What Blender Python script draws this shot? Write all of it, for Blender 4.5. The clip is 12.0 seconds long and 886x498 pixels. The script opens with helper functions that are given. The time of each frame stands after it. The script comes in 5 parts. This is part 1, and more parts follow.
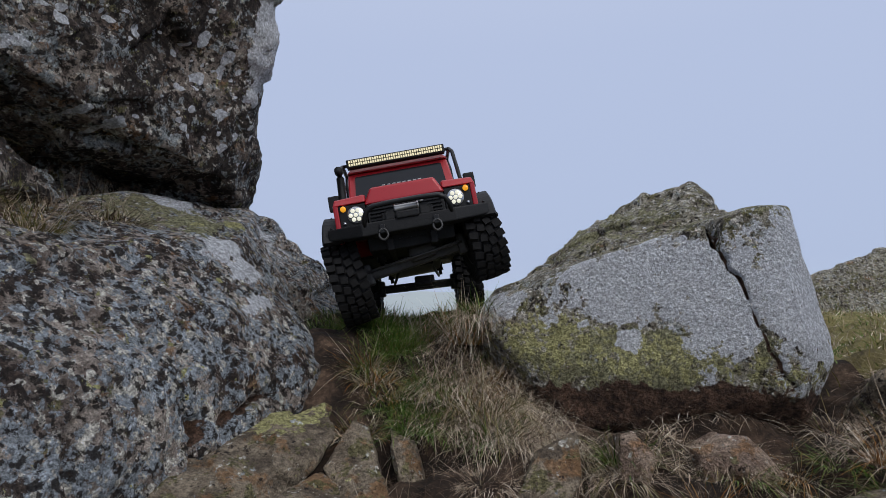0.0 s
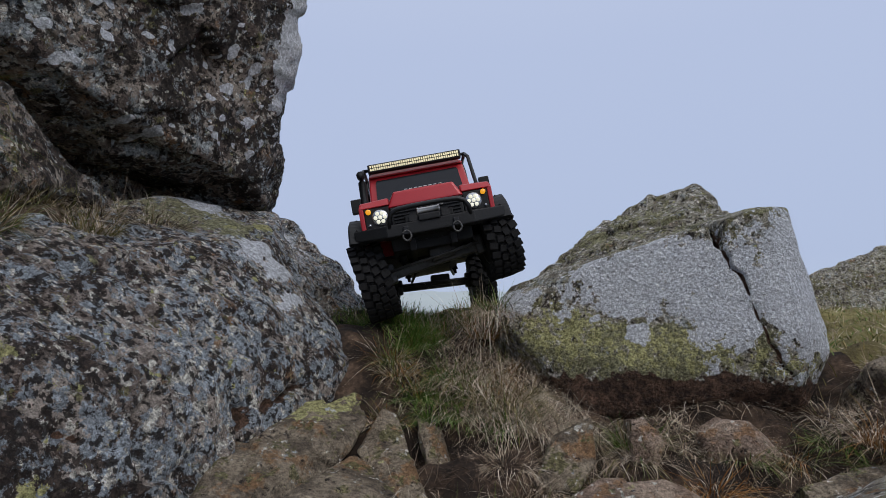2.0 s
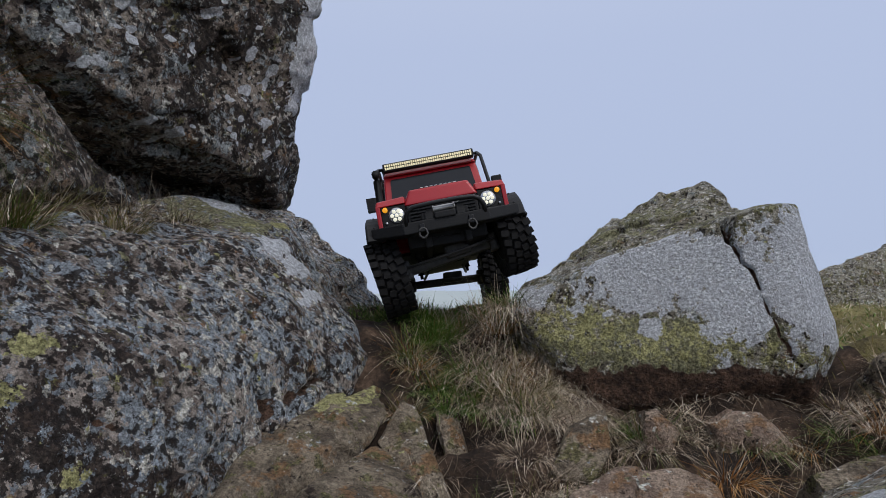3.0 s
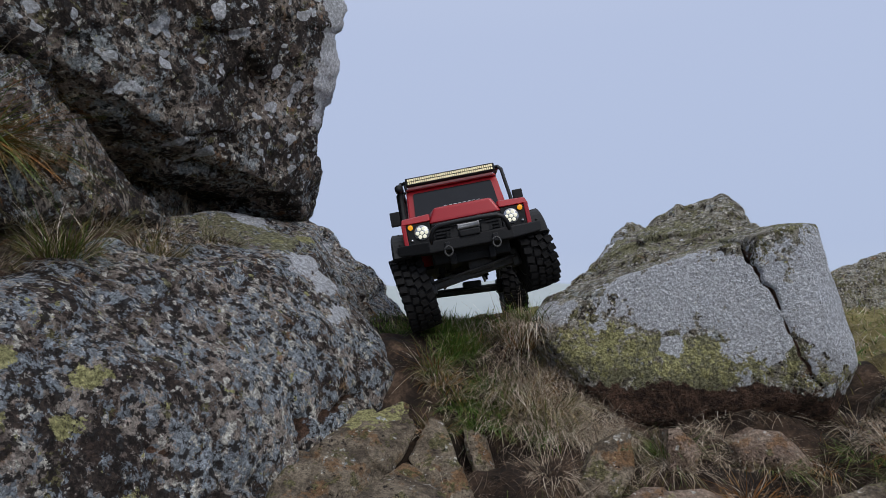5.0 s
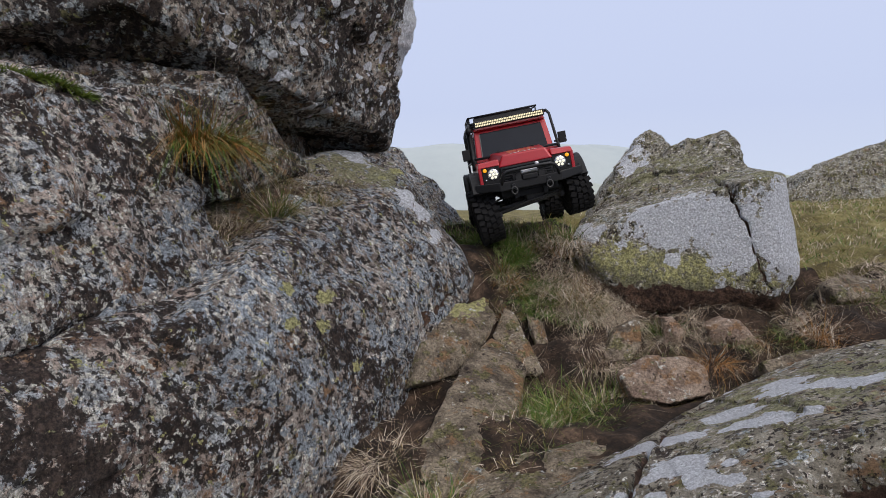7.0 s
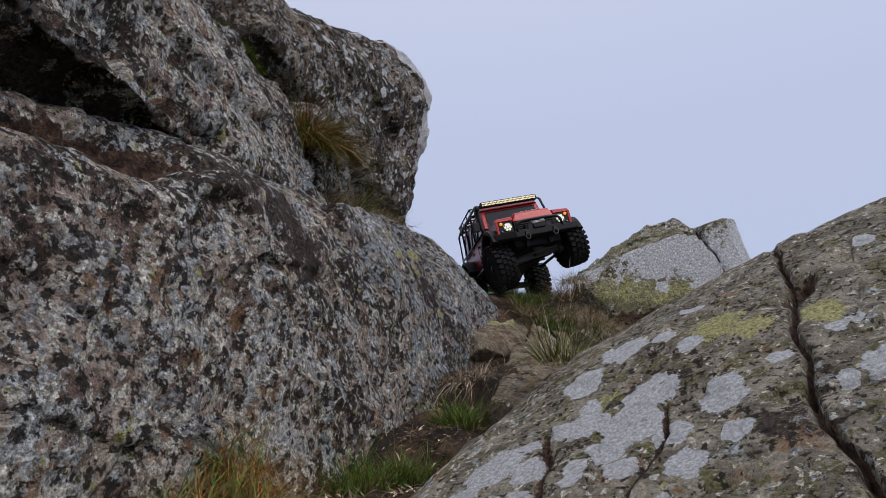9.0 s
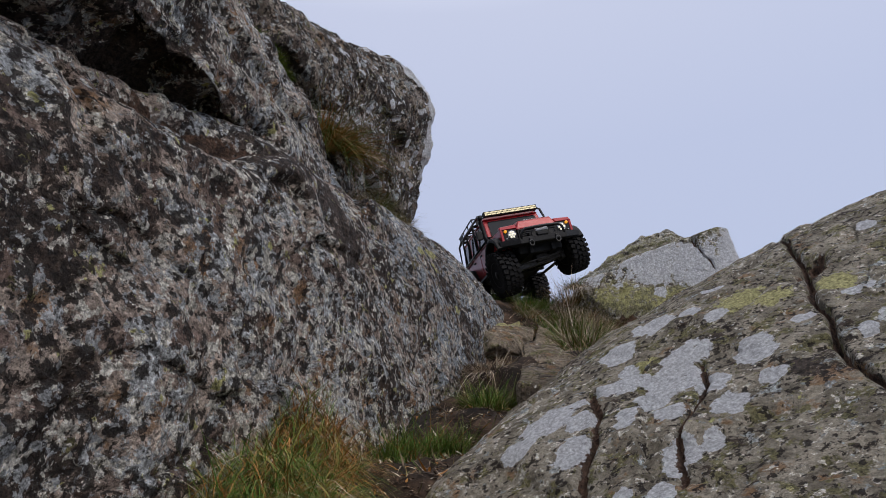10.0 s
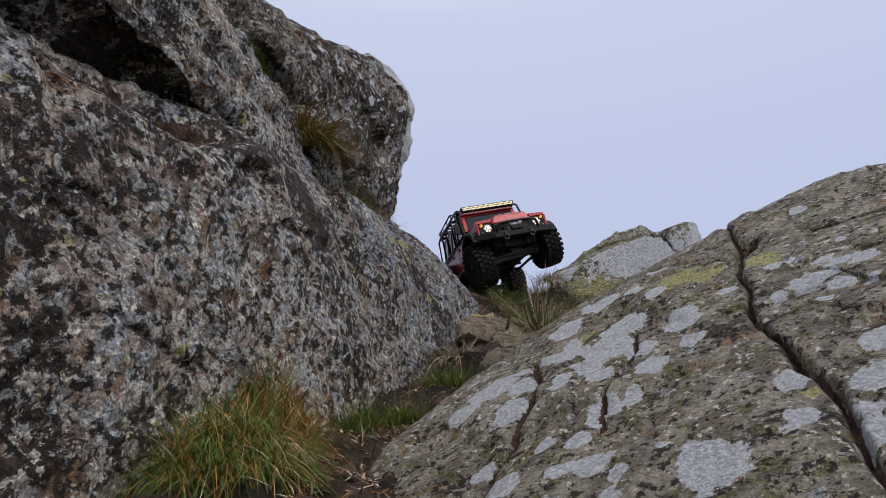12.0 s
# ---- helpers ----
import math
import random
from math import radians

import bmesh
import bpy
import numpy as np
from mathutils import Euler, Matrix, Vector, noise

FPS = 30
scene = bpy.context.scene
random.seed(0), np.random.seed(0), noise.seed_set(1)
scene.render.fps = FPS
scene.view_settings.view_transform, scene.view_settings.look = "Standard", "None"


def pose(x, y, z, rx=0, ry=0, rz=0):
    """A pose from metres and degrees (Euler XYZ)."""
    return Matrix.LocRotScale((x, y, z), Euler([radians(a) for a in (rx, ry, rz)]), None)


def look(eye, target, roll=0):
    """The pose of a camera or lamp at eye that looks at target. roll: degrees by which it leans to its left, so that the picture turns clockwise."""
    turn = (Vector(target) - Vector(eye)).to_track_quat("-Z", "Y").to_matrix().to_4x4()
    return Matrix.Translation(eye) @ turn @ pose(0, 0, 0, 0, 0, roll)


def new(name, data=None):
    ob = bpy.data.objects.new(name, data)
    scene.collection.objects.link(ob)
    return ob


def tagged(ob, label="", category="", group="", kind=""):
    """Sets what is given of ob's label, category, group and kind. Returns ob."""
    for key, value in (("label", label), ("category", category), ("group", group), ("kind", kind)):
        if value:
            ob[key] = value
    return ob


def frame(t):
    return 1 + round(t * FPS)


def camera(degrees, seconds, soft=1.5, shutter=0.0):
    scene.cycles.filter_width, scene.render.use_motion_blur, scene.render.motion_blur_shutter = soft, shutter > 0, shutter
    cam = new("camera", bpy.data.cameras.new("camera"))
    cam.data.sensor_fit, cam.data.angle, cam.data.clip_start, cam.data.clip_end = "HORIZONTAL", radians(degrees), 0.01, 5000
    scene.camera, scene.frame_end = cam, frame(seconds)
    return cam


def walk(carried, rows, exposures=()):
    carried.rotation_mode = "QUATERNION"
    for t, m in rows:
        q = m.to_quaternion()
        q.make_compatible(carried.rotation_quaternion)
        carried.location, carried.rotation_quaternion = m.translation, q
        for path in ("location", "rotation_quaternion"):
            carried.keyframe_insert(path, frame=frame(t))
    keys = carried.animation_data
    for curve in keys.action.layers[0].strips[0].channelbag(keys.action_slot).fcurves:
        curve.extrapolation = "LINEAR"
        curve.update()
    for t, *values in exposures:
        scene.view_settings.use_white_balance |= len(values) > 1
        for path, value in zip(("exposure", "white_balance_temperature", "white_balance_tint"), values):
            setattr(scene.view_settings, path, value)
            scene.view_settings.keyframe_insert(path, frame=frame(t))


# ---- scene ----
cam = camera(72.6, 12.0, soft=0.8)
PATH = [
    (0, (0.012, -0.024, 0.973), (-0.016, 1.961, 1.209), 0.5),
    (0.5, (0.005, -0.035, 0.967), (-0.027, 1.952, 1.2), 0.5),
    (1, (0.002, -0.056, 0.959), (-0.04, 1.931, 1.19), 0.3),
    (1.5, (-0.011, -0.064, 0.962), (-0.051, 1.922, 1.197), 0.3),
    (2, (-0.011, -0.079, 0.967), (-0.05, 1.906, 1.202), 0.3),
    (2.5, (-0.009, -0.09, 0.967), (-0.052, 1.895, 1.202), 0.3),
    (3, (-0.026, -0.099, 0.961), (-0.082, 1.887, 1.194), 0.2),
    (3.2, (-0.041, -0.109, 0.957), (-0.061, 1.878, 1.186), 0.2),
    (4.8, (-0.043, -0.1, 0.977), (-0.131, 1.886, 1.194), 0.0),
    (5, (-0.051, -0.126, 0.998), (-0.133, 1.862, 1.202), 0.2),
    (5.5, (-0.086, -0.216, 1.075), (-0.173, 1.782, 1.092), 0.1),
    (6, (-0.09, -0.33, 1.19), (-0.19, 1.664, 1.07), -0.1),
    (6.5, (-0.151, -0.372, 1.242), (-0.255, 1.613, 1.026), -0.1),
    (7, (-0.16, -0.478, 1.125), (-0.267, 1.503, 0.872), -0.0),
    (7.1, (-0.15, -0.509, 1.084), (-0.261, 1.471, 0.825), -0.0),
    (7.2, (-0.145, -0.533, 1.041), (-0.249, 1.447, 0.78), -0.1),
    (8.8, (-0.407, -0.625, 0.674), (-0.232, 1.314, 1.133), -1.4),
    (9, (-0.428, -0.64, 0.671), (-0.246, 1.284, 1.189), -1.2),
    (9.5, (-0.492, -0.66, 0.632), (-0.274, 1.243, 1.206), -1.3),
    (10, (-0.498, -0.669, 0.619), (-0.255, 1.227, 1.206), -1.4),
    (10.5, (-0.486, -0.689, 0.623), (-0.232, 1.203, 1.219), -1.4),
    (11, (-0.478, -0.693, 0.612), (-0.216, 1.197, 1.209), -1.5),
    (11.5, (-0.473, -0.698, 0.59), (-0.206, 1.194, 1.182), -1.5),
    (12, (-0.469, -0.703, 0.587), (-0.192, 1.188, 1.178), -1.6),
]
walk(cam, [(t, look(eye, target, roll)) for t, eye, target, roll in PATH],
     exposures=[(0.0, 0.15, 6260, 10), (5.0, 0.14, 6260, 10), (6.0, 0.29, 6400, 12), (6.5, 0.38, 6480, 12), (7.2, 0.48, 6550, 13), (8.8, 0.24, 6460, 13), (10.0, 0.24, 6500, 13), (12.0, 0.29, 6480, 13)])
# ---- world and light: flat overcast sky, a broad weak sun behind the cloud ----
world = bpy.data.worlds.new("overcast")
scene.world = world
world.use_nodes = True
wn, wl = world.node_tree.nodes, world.node_tree.links
wn.clear()
w_out = wn.new("ShaderNodeOutputWorld")
w_bg = wn.new("ShaderNodeBackground")
w_sky = wn.new("ShaderNodeTexSky")
w_sky.sky_type = "NISHITA"
w_sky.sun_disc = False
w_sky.sun_elevation = radians(48)
w_sky.sun_rotation = radians(148)
w_sky.dust_density = 6.0
w_dim = wn.new("ShaderNodeVectorMath")
w_dim.operation = "SCALE"
w_dim.inputs["Scale"].default_value = 0.05
w_geo = wn.new("ShaderNodeTexCoord")
w_sep = wn.new("ShaderNodeSeparateXYZ")
w_ramp = wn.new("ShaderNodeValToRGB")
w_mix = wn.new("ShaderNodeMix")
w_mix.data_type = "RGBA"
w_mix.inputs[0].default_value = 0.88
r = w_ramp.color_ramp
r.elements[0].position, r.elements[0].color = 0.0, (0.50, 0.57, 0.71, 1)
r.elements[1].position, r.elements[1].color = 1.0, (1.30, 1.32, 1.38, 1)
e = r.elements.new(0.10)
e.color = (0.455, 0.525, 0.70, 1)
e = r.elements.new(0.42)
e.color = (0.475, 0.54, 0.715, 1)
e = r.elements.new(0.62)
e.color = (0.53, 0.585, 0.74, 1)
wl.new(w_geo.outputs["Generated"], w_sep.inputs[0])
wl.new(w_sep.outputs["Z"], w_ramp.inputs[0])
wl.new(w_sky.outputs[0], w_dim.inputs[0])
wl.new(w_dim.outputs[0], w_mix.inputs[6])
wl.new(w_ramp.outputs[0], w_mix.inputs[7])
wl.new(w_mix.outputs[2], w_bg.inputs[0])
w_bg.inputs[1].default_value = 1.0
wl.new(w_bg.outputs[0], w_out.inputs[0])

sun_data = bpy.data.lights.new("sun", "SUN")
sun_data.energy, sun_data.angle, sun_data.color = 1.4, radians(30), (1.0, 0.93, 0.84)
sun = new("sun", sun_data)
sun.matrix_world = look((1.5, -2.0, 3.4), (0, 0.4, 0.8))


# ---- materials ----
def material(name):
    m = bpy.data.materials.new(name)
    m.use_nodes = True
    return m, m.node_tree.nodes, m.node_tree.links, m.node_tree.nodes["Principled BSDF"]


def plain(name, color, rough=0.5, metal=0.0, grain=0.06, size=60.0, bump=0.0, coat=0.0):
    """A surface of one colour with fine grain, speckle and a little relief."""
    m, n, l, p = material(name)
    tc = n.new("ShaderNodeTexCoord")
    nz = n.new("ShaderNodeTexNoise")
    nz.inputs["Scale"].default_value, nz.inputs["Detail"].default_value = size, 6
    l.new(tc.outputs["Object"], nz.inputs["Vector"])
    mix = n.new("ShaderNodeMix")
    mix.data_type = "RGBA"
    mix.inputs[6].default_value = (*[c * (1 - 2 * grain) for c in color], 1)
    mix.inputs[7].default_value = (*[min(1, c * (1 + 2 * grain)) for c in color], 1)
    l.new(nz.outputs["Fac"], mix.inputs[0])
    l.new(mix.outputs[2], p.inputs["Base Color"])
    p.inputs["Roughness"].default_value, p.inputs["Metallic"].default_value = rough, metal
    p.inputs["Coat Weight"].default_value = coat
    p.inputs["Coat Roughness"].default_value = 0.08
    if bump:
        b = n.new("ShaderNodeBump")
        b.inputs["Strength"].default_value, b.inputs["Distance"].default_value = bump, 0.002
        l.new(nz.outputs["Fac"], b.inputs["Height"])
        l.new(b.outputs[0], p.inputs["Normal"])
    return m


def glow(name, color, strength):
    m, n, l, p = material(name)
    p.inputs["Base Color"].default_value = (*[0.3 * q for q in color], 1)
    p.inputs["Emission Color"].default_value = (*color, 1)
    p.inputs["Emission Strength"].default_value = strength
    p.inputs["Roughness"].default_value = 0.2
    return m


def noise_node(n, l, vec, scale, detail=6.0, rough=0.55, lac=2.0):
    nz = n.new("ShaderNodeTexNoise")
    nz.inputs["Scale"].default_value, nz.inputs["Detail"].default_value = scale, detail
    nz.inputs["Roughness"].default_value, nz.inputs["Lacunarity"].default_value = rough, lac
    l.new(vec, nz.inputs["Vector"])
    return nz.outputs["Fac"]


def math_node(n, l, op, a, b=0.0, clamp=False):
    q = n.new("ShaderNodeMath")
    q.operation, q.use_clamp = op, clamp
    for i, v in enumerate((a, b)):
        if isinstance(v, (int, float)):
            q.inputs[i].default_value = v
        else:
            l.new(v, q.inputs[i])
    return q.outputs[0]


def step_node(n, l, v, lo, hi):
    q = n.new("ShaderNodeMapRange")
    q.interpolation_type = "SMOOTHSTEP"
    l.new(v, q.inputs["Value"])
    q.inputs["From Min"].default_value, q.inputs["From Max"].default_value = lo, hi
    return q.outputs["Result"]


def mix_node(n, l, fac, a, b):
    q = n.new("ShaderNodeMix")
    q.data_type = "RGBA"
    for i, v in ((0, fac), (6, a), (7, b)):
        if isinstance(v, (int, float)):
            q.inputs[i].default_value = v
        elif isinstance(v, tuple):
            q.inputs[i].default_value = (*v, 1)
        else:
            l.new(v, q.inputs[i])
    return q.outputs[2]


def rock_material(name, base_a, base_b, ragged=3.2, knobs=1.0, pits=1.0, calm=0.55, dark=0.3, blue=0.3, pale=0.1, olive=0.1, ochre=0.1, scale=1.0, seed=0.0, grain=(0.36, 1.68), brown=(0.022, 0.0145, 0.0115), lichen=(0.42, 0.46, 0.475)):
    """Weathered rock under crusts of lichen. dark, blue, pale, olive and ochre are the shares of the face that each
    crust takes; mesh attributes add patches at their own places: white, yellow, moss, earth with crack shade, bare rock
    with hollow shade."""
    m, n, l, p = material(name)
    tc = n.new("ShaderNodeTexCoord")
    mp = n.new("ShaderNodeMapping")
    mp.inputs["Location"].default_value = (seed, seed * 1.7, -seed)
    mp.inputs["Scale"].default_value = (scale, scale, scale)
    l.new(tc.outputs["Object"], mp.inputs["Vector"])
    v = mp.outputs[0]
    wz = n.new("ShaderNodeTexNoise")
    wz.inputs["Scale"].default_value, wz.inputs["Detail"].default_value = 60, 6
    wz.inputs["Roughness"].default_value = 0.7
    l.new(v, wz.inputs["Vector"])
    wa = n.new("ShaderNodeVectorMath")
    wa.operation = "MULTIPLY_ADD"
    l.new(wz.outputs["Color"], wa.inputs[0])
    wa.inputs[1].default_value = (0.007, 0.007, 0.007)
    l.new(v, wa.inputs[2])
    wv = wa.outputs[0]

    def moved(k):
        q = n.new("ShaderNodeVectorMath")
        q.operation = "ADD"
        l.new(wv, q.inputs[0])
        q.inputs[1].default_value = (3.1 * k, -1.7 * k, 2.3 * k)
        return q.outputs[0]

    mid = noise_node(n, l, wv, 26, 8, 0.62)
    fine = step_node(n, l, noise_node(n, l, v, 210, 5, 0.75), 0.32, 0.68)
    grit = step_node(n, l, noise_node(n, l, v, 620, 3, 0.7), 0.32, 0.68)
    place = math_node(n, l, "SUBTRACT", noise_node(n, l, v, 4.5, 3), 0.5)

    def spots(k, sc, share, cluster=0.0, rough=0.62, soft=0.007):
        """Ragged crisp patches over a share of the face."""
        share = min(0.49, max(0.004, share))
        lim = 0.5 + 0.08 * 5.556 * (1 - (share / (1 - share)) ** 0.1186)
        f = noise_node(n, l, moved(k), sc, 9, rough)
        if cluster:
            f = math_node(n, l, "ADD", f, math_node(n, l, "MULTIPLY", place, cluster))
        return step_node(n, l, f, lim - soft, lim + soft)

    col = mix_node(n, l, step_node(n, l, mid, 0.40, 0.60), base_a, base_b)
    col = mix_node(n, l, math_node(n, l, "MULTIPLY", spots(1, 19, ochre, 0.0, 0.66, 0.03), 0.75), col, (0.30, 0.165, 0.075))
    m_dark = spots(2, 13, dark, -0.20, 0.76)
    col = mix_node(n, l, math_node(n, l, "MULTIPLY", m_dark, 0.93), col, mix_node(n, l, fine, brown, tuple(2.6 * q for q in brown)))
    col = mix_node(n, l, math_node(n, l, "MULTIPLY", spots(3, 30, olive, 0.0, 0.70), 0.85), col, mix_node(n, l, fine, (0.10, 0.095, 0.035), (0.22, 0.205, 0.09)))
    m_blue = spots(4, 25, blue, 0.20, 0.74)
    col = mix_node(n, l, math_node(n, l, "MULTIPLY", m_blue, 0.92), col, mix_node(n, l, fine, tuple(0.62 * q for q in lichen), tuple(1.25 * q for q in lichen)))
    col = mix_node(n, l, math_node(n, l, "MULTIPLY", spots(8, 75, 0.5 * blue), 0.9), col, tuple(0.8 * q for q in lichen))
    m_pale = spots(5, 85, pale * 1.25, 0.20, 0.62)
    col = mix_node(n, l, m_pale, col, mix_node(n, l, fine, (0.48, 0.46, 0.40), (0.80, 0.78, 0.72)))
    col = mix_node(n, l, spots(6, 60, pale * 0.18), col, (0.46, 0.45, 0.20))
    # pits are coloured near black for the shade that the bump can't cast
    m_pit = spots(7, 95, pits * (0.16 + 0.30 * dark), -0.1, 0.66)
    col = mix_node(n, l, math_node(n, l, "MULTIPLY", m_pit, 0.92), col, tuple(0.8 * q for q in brown))

    vo = n.new("ShaderNodeTexVoronoi")  # knobs of the crust, with gaps between them
    vo.feature = "SMOOTH_F1"
    vo.inputs["Scale"].default_value = 150 / scale
    vo.inputs["Detail"].default_value = 1.0
    l.new(wv, vo.inputs["Vector"])
    gran = step_node(n, l, vo.outputs["Distance"], 0.30, 0.62)

    def patch(attr, colour_a, colour_b, sc):
        nonlocal col
        at = n.new("ShaderNodeAttribute")
        at.attribute_name = attr
        f = noise_node(n, l, wv, sc * 0.7, 8, 0.7)
        s = math_node(n, l, "ADD", at.outputs["Fac"], math_node(n, l, "MULTIPLY", math_node(n, l, "SUBTRACT", f, 0.5), ragged))
        msk = step_node(n, l, s, 0.51, 0.56)
        sp = step_node(n, l, noise_node(n, l, v, 75, 6, 0.7), 0.30, 0.36)
        c = mix_node(n, l, sp, tuple(0.38 * q for q in colour_a), mix_node(n, l, fine, colour_a, colour_b))
        col = mix_node(n, l, math_node(n, l, "MULTIPLY", msk, 0.97), col, c)
        return msk

    # bare dark rock; on the hollowed boulder it paints the hollow's shade
    patch("bare_hollow_shade", (0.028, 0.019, 0.015), (0.075, 0.052, 0.042), 55)
    patch("moss", (0.17, 0.165, 0.085), (0.36, 0.35, 0.205), 55)
    patch("yellow", (0.33, 0.315, 0.125), (0.53, 0.51, 0.245), 90)
    m_white = patch("white", (0.54, 0.56, 0.60), (0.89, 0.92, 0.965), 45)
    # brown earth patches, and the same dark brown painted along cracks as their shade
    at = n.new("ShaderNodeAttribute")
    at.attribute_name = "earth_crack_shade"
    m_earth_shade = step_node(n, l, math_node(n, l, "ADD", at.outputs["Fac"], math_node(n, l, "MULTIPLY", math_node(n, l, "SUBTRACT", mid, 0.5), 2.2)), 0.42, 0.52)
    col = mix_node(n, l, m_earth_shade, col, mix_node(n, l, step_node(n, l, noise_node(n, l, v, 60, 8, 0.75), 0.35, 0.68), (0.030, 0.017, 0.012), (0.20, 0.115, 0.075)))
    # grain over all, and shade painted into gaps between the white crust's granules
    mul = n.new("ShaderNodeMix")
    mul.data_type, mul.blend_type = "RGBA", "MULTIPLY"
    l.new(math_node(n, l, "SUBTRACT", 1.0, math_node(n, l, "MULTIPLY", m_white, calm)), mul.inputs[0])
    mul_f = n.new("ShaderNodeMix")
    mul_f.data_type = "RGBA"
    mul_f.inputs[6].default_value, mul_f.inputs[7].default_value = (*(grain[0],) * 3, 1), (*(grain[1],) * 3, 1)
    l.new(col, mul.inputs[6])
    gr = math_node(n, l, "ADD", math_node(n, l, "MULTIPLY", fine, 0.62), math_node(n, l, "MULTIPLY", grit, 0.38))
    gr = math_node(n, l, "SUBTRACT", gr, math_node(n, l, "MULTIPLY", gran, 0.20 * knobs))
    l.new(math_node(n, l, "ADD", gr, 0.13), mul_f.inputs[0])
    l.new(mul_f.outputs[2], mul.inputs[7])
    l.new(mul.outputs[2], p.inputs["Base Color"])
    p.inputs["Roughness"].default_value = 0.82
    p.inputs["Specular IOR Level"].default_value = 0.3
    h = math_node(n, l, "MULTIPLY", mid, 0.9)
    for f, w in ((fine, 0.22), (grit, 0.10), (gran, -0.30 * knobs), (m_pit, -0.22), (m_dark, -0.10), (m_blue, 0.12), (m_pale, 0.10), (m_white, 0.16)):
        h = math_node(n, l, "ADD", h, math_node(n, l, "MULTIPLY", f, w))
    b = n.new("ShaderNodeBump")
    b.inputs["Strength"].default_value, b.inputs["Distance"].default_value = 1.0, 0.014
    l.new(h, b.inputs["Height"])
    l.new(b.outputs[0], p.inputs["Normal"])
    return m


def mottled(name, stops, sc, rough=0.9, bump=0.6, dist=0.006, fine=150):
    """Earth or turf: a ramp of colours over two scales of noise."""
    m, n, l, p = material(name)
    tc = n.new("ShaderNodeTexCoord")
    v = tc.outputs["Object"]
    f = math_node(n, l, "ADD", math_node(n, l, "MULTIPLY", noise_node(n, l, v, sc, 8, 0.65), 0.65), math_node(n, l, "MULTIPLY", noise_node(n, l, v, fine, 5, 0.7), 0.35))
    rp = n.new("ShaderNodeValToRGB")
    while len(rp.color_ramp.elements) < len(stops):
        rp.color_ramp.elements.new(0.5)
    for el, (pos, c) in zip(rp.color_ramp.elements, stops):
        el.position, el.color = pos, (*c, 1)
    l.new(f, rp.inputs[0])
    l.new(rp.outputs[0], p.inputs["Base Color"])
    p.inputs["Roughness"].default_value = rough
    p.inputs["Specular IOR Level"].default_value = 0.25
    b = n.new("ShaderNodeBump")
    b.inputs["Strength"].default_value, b.inputs["Distance"].default_value = bump, dist
    l.new(f, b.inputs["Height"])
    l.new(b.outputs[0], p.inputs["Normal"])
    return m


def blade_material(name, c1, c2, c3):
    """Grass: every blade takes its own tint between three colours."""
    m, n, l, p = material(name)
    g = n.new("ShaderNodeNewGeometry")
    rp = n.new("ShaderNodeValToRGB")
    rp.color_ramp.elements.new(0.5)
    for el, (pos, c) in zip(rp.color_ramp.elements, ((0.0, c1), (0.5, c2), (1.0, c3))):
        el.position, el.color = pos, (*c, 1)
    l.new(g.outputs["Random Per Island"], rp.inputs[0])
    l.new(rp.outputs[0], p.inputs["Base Color"])
    p.inputs["Roughness"].default_value = 0.6
    p.inputs["Specular IOR Level"].default_value = 0.12
    p.inputs["Subsurface Weight"].default_value = 0.0
    return m


M_LEFT = rock_material("lichened_grey_rock", (0.17, 0.135, 0.115), (0.46, 0.40, 0.35), dark=0.36, blue=0.42, pale=0.15, olive=0.10, ochre=0.10, seed=1.0, grain=(0.28, 1.80), lichen=(0.375, 0.425, 0.475))
M_WALL = rock_material("mottled_brown_rock", (0.19, 0.135, 0.112), (0.56, 0.47, 0.40), dark=0.47, blue=0.30, pale=0.20, olive=0.04, ochre=0.18, seed=2.0, grain=(0.24, 1.86), lichen=(0.50, 0.53, 0.55))
M_UPPER = rock_material("dark_boulder_rock", (0.14, 0.105, 0.088), (0.43, 0.37, 0.31), ragged=1.3, dark=0.46, blue=0.22, pale=0.09, olive=0.10, ochre=0.12, seed=3.0, brown=(0.020, 0.0145, 0.012))
M_SPLIT = rock_material("pale_split_rock", (0.18, 0.160, 0.120), (0.42, 0.39, 0.31), dark=0.10, blue=0.14, pale=0.16, olive=0.30, ochre=0.06, scale=1.3, seed=5.0, lichen=(0.42, 0.45, 0.44))
M_SLAB = rock_material("olive_grey_slab_rock", (0.19, 0.168, 0.130), (0.40, 0.36, 0.29), ragged=1.9, knobs=0.2, calm=0.75, dark=0.16, blue=0.08, pale=0.08, olive=0.26, ochre=0.10, scale=1.6, seed=7.0)
M_BROWN = rock_material("brown_bedrock", (0.14, 0.110, 0.080), (0.34, 0.28, 0.205), pits=0.25, dark=0.08, blue=0.03, pale=0.03, olive=0.24, ochre=0.16, seed=9.0)
M_PINK = rock_material("pinkish_stone", (0.25, 0.178, 0.135), (0.45, 0.345, 0.265), pits=0.25, dark=0.06, blue=0.01, pale=0.03, olive=0.08, ochre=0.16, seed=11.0)
M_EARTH = mottled("dark_earth_and_turf", ((0.40, (0.008, 0.0055, 0.004)), (0.49, (0.019, 0.012, 0.008)), (0.56, (0.044, 0.028, 0.018)), (0.66, (0.11, 0.072, 0.048))), 22)
M_TURF = mottled("olive_turf", ((0.34, (0.045, 0.034, 0.016)), (0.47, (0.115, 0.096, 0.036)), (0.58, (0.19, 0.165, 0.065)), (0.70, (0.31, 0.265, 0.14))), 9, bump=0.9, dist=0.03, fine=90)
M_GREEN = blade_material("green_grass_blades", (0.032, 0.085, 0.012), (0.098, 0.185, 0.032), (0.24, 0.285, 0.085))
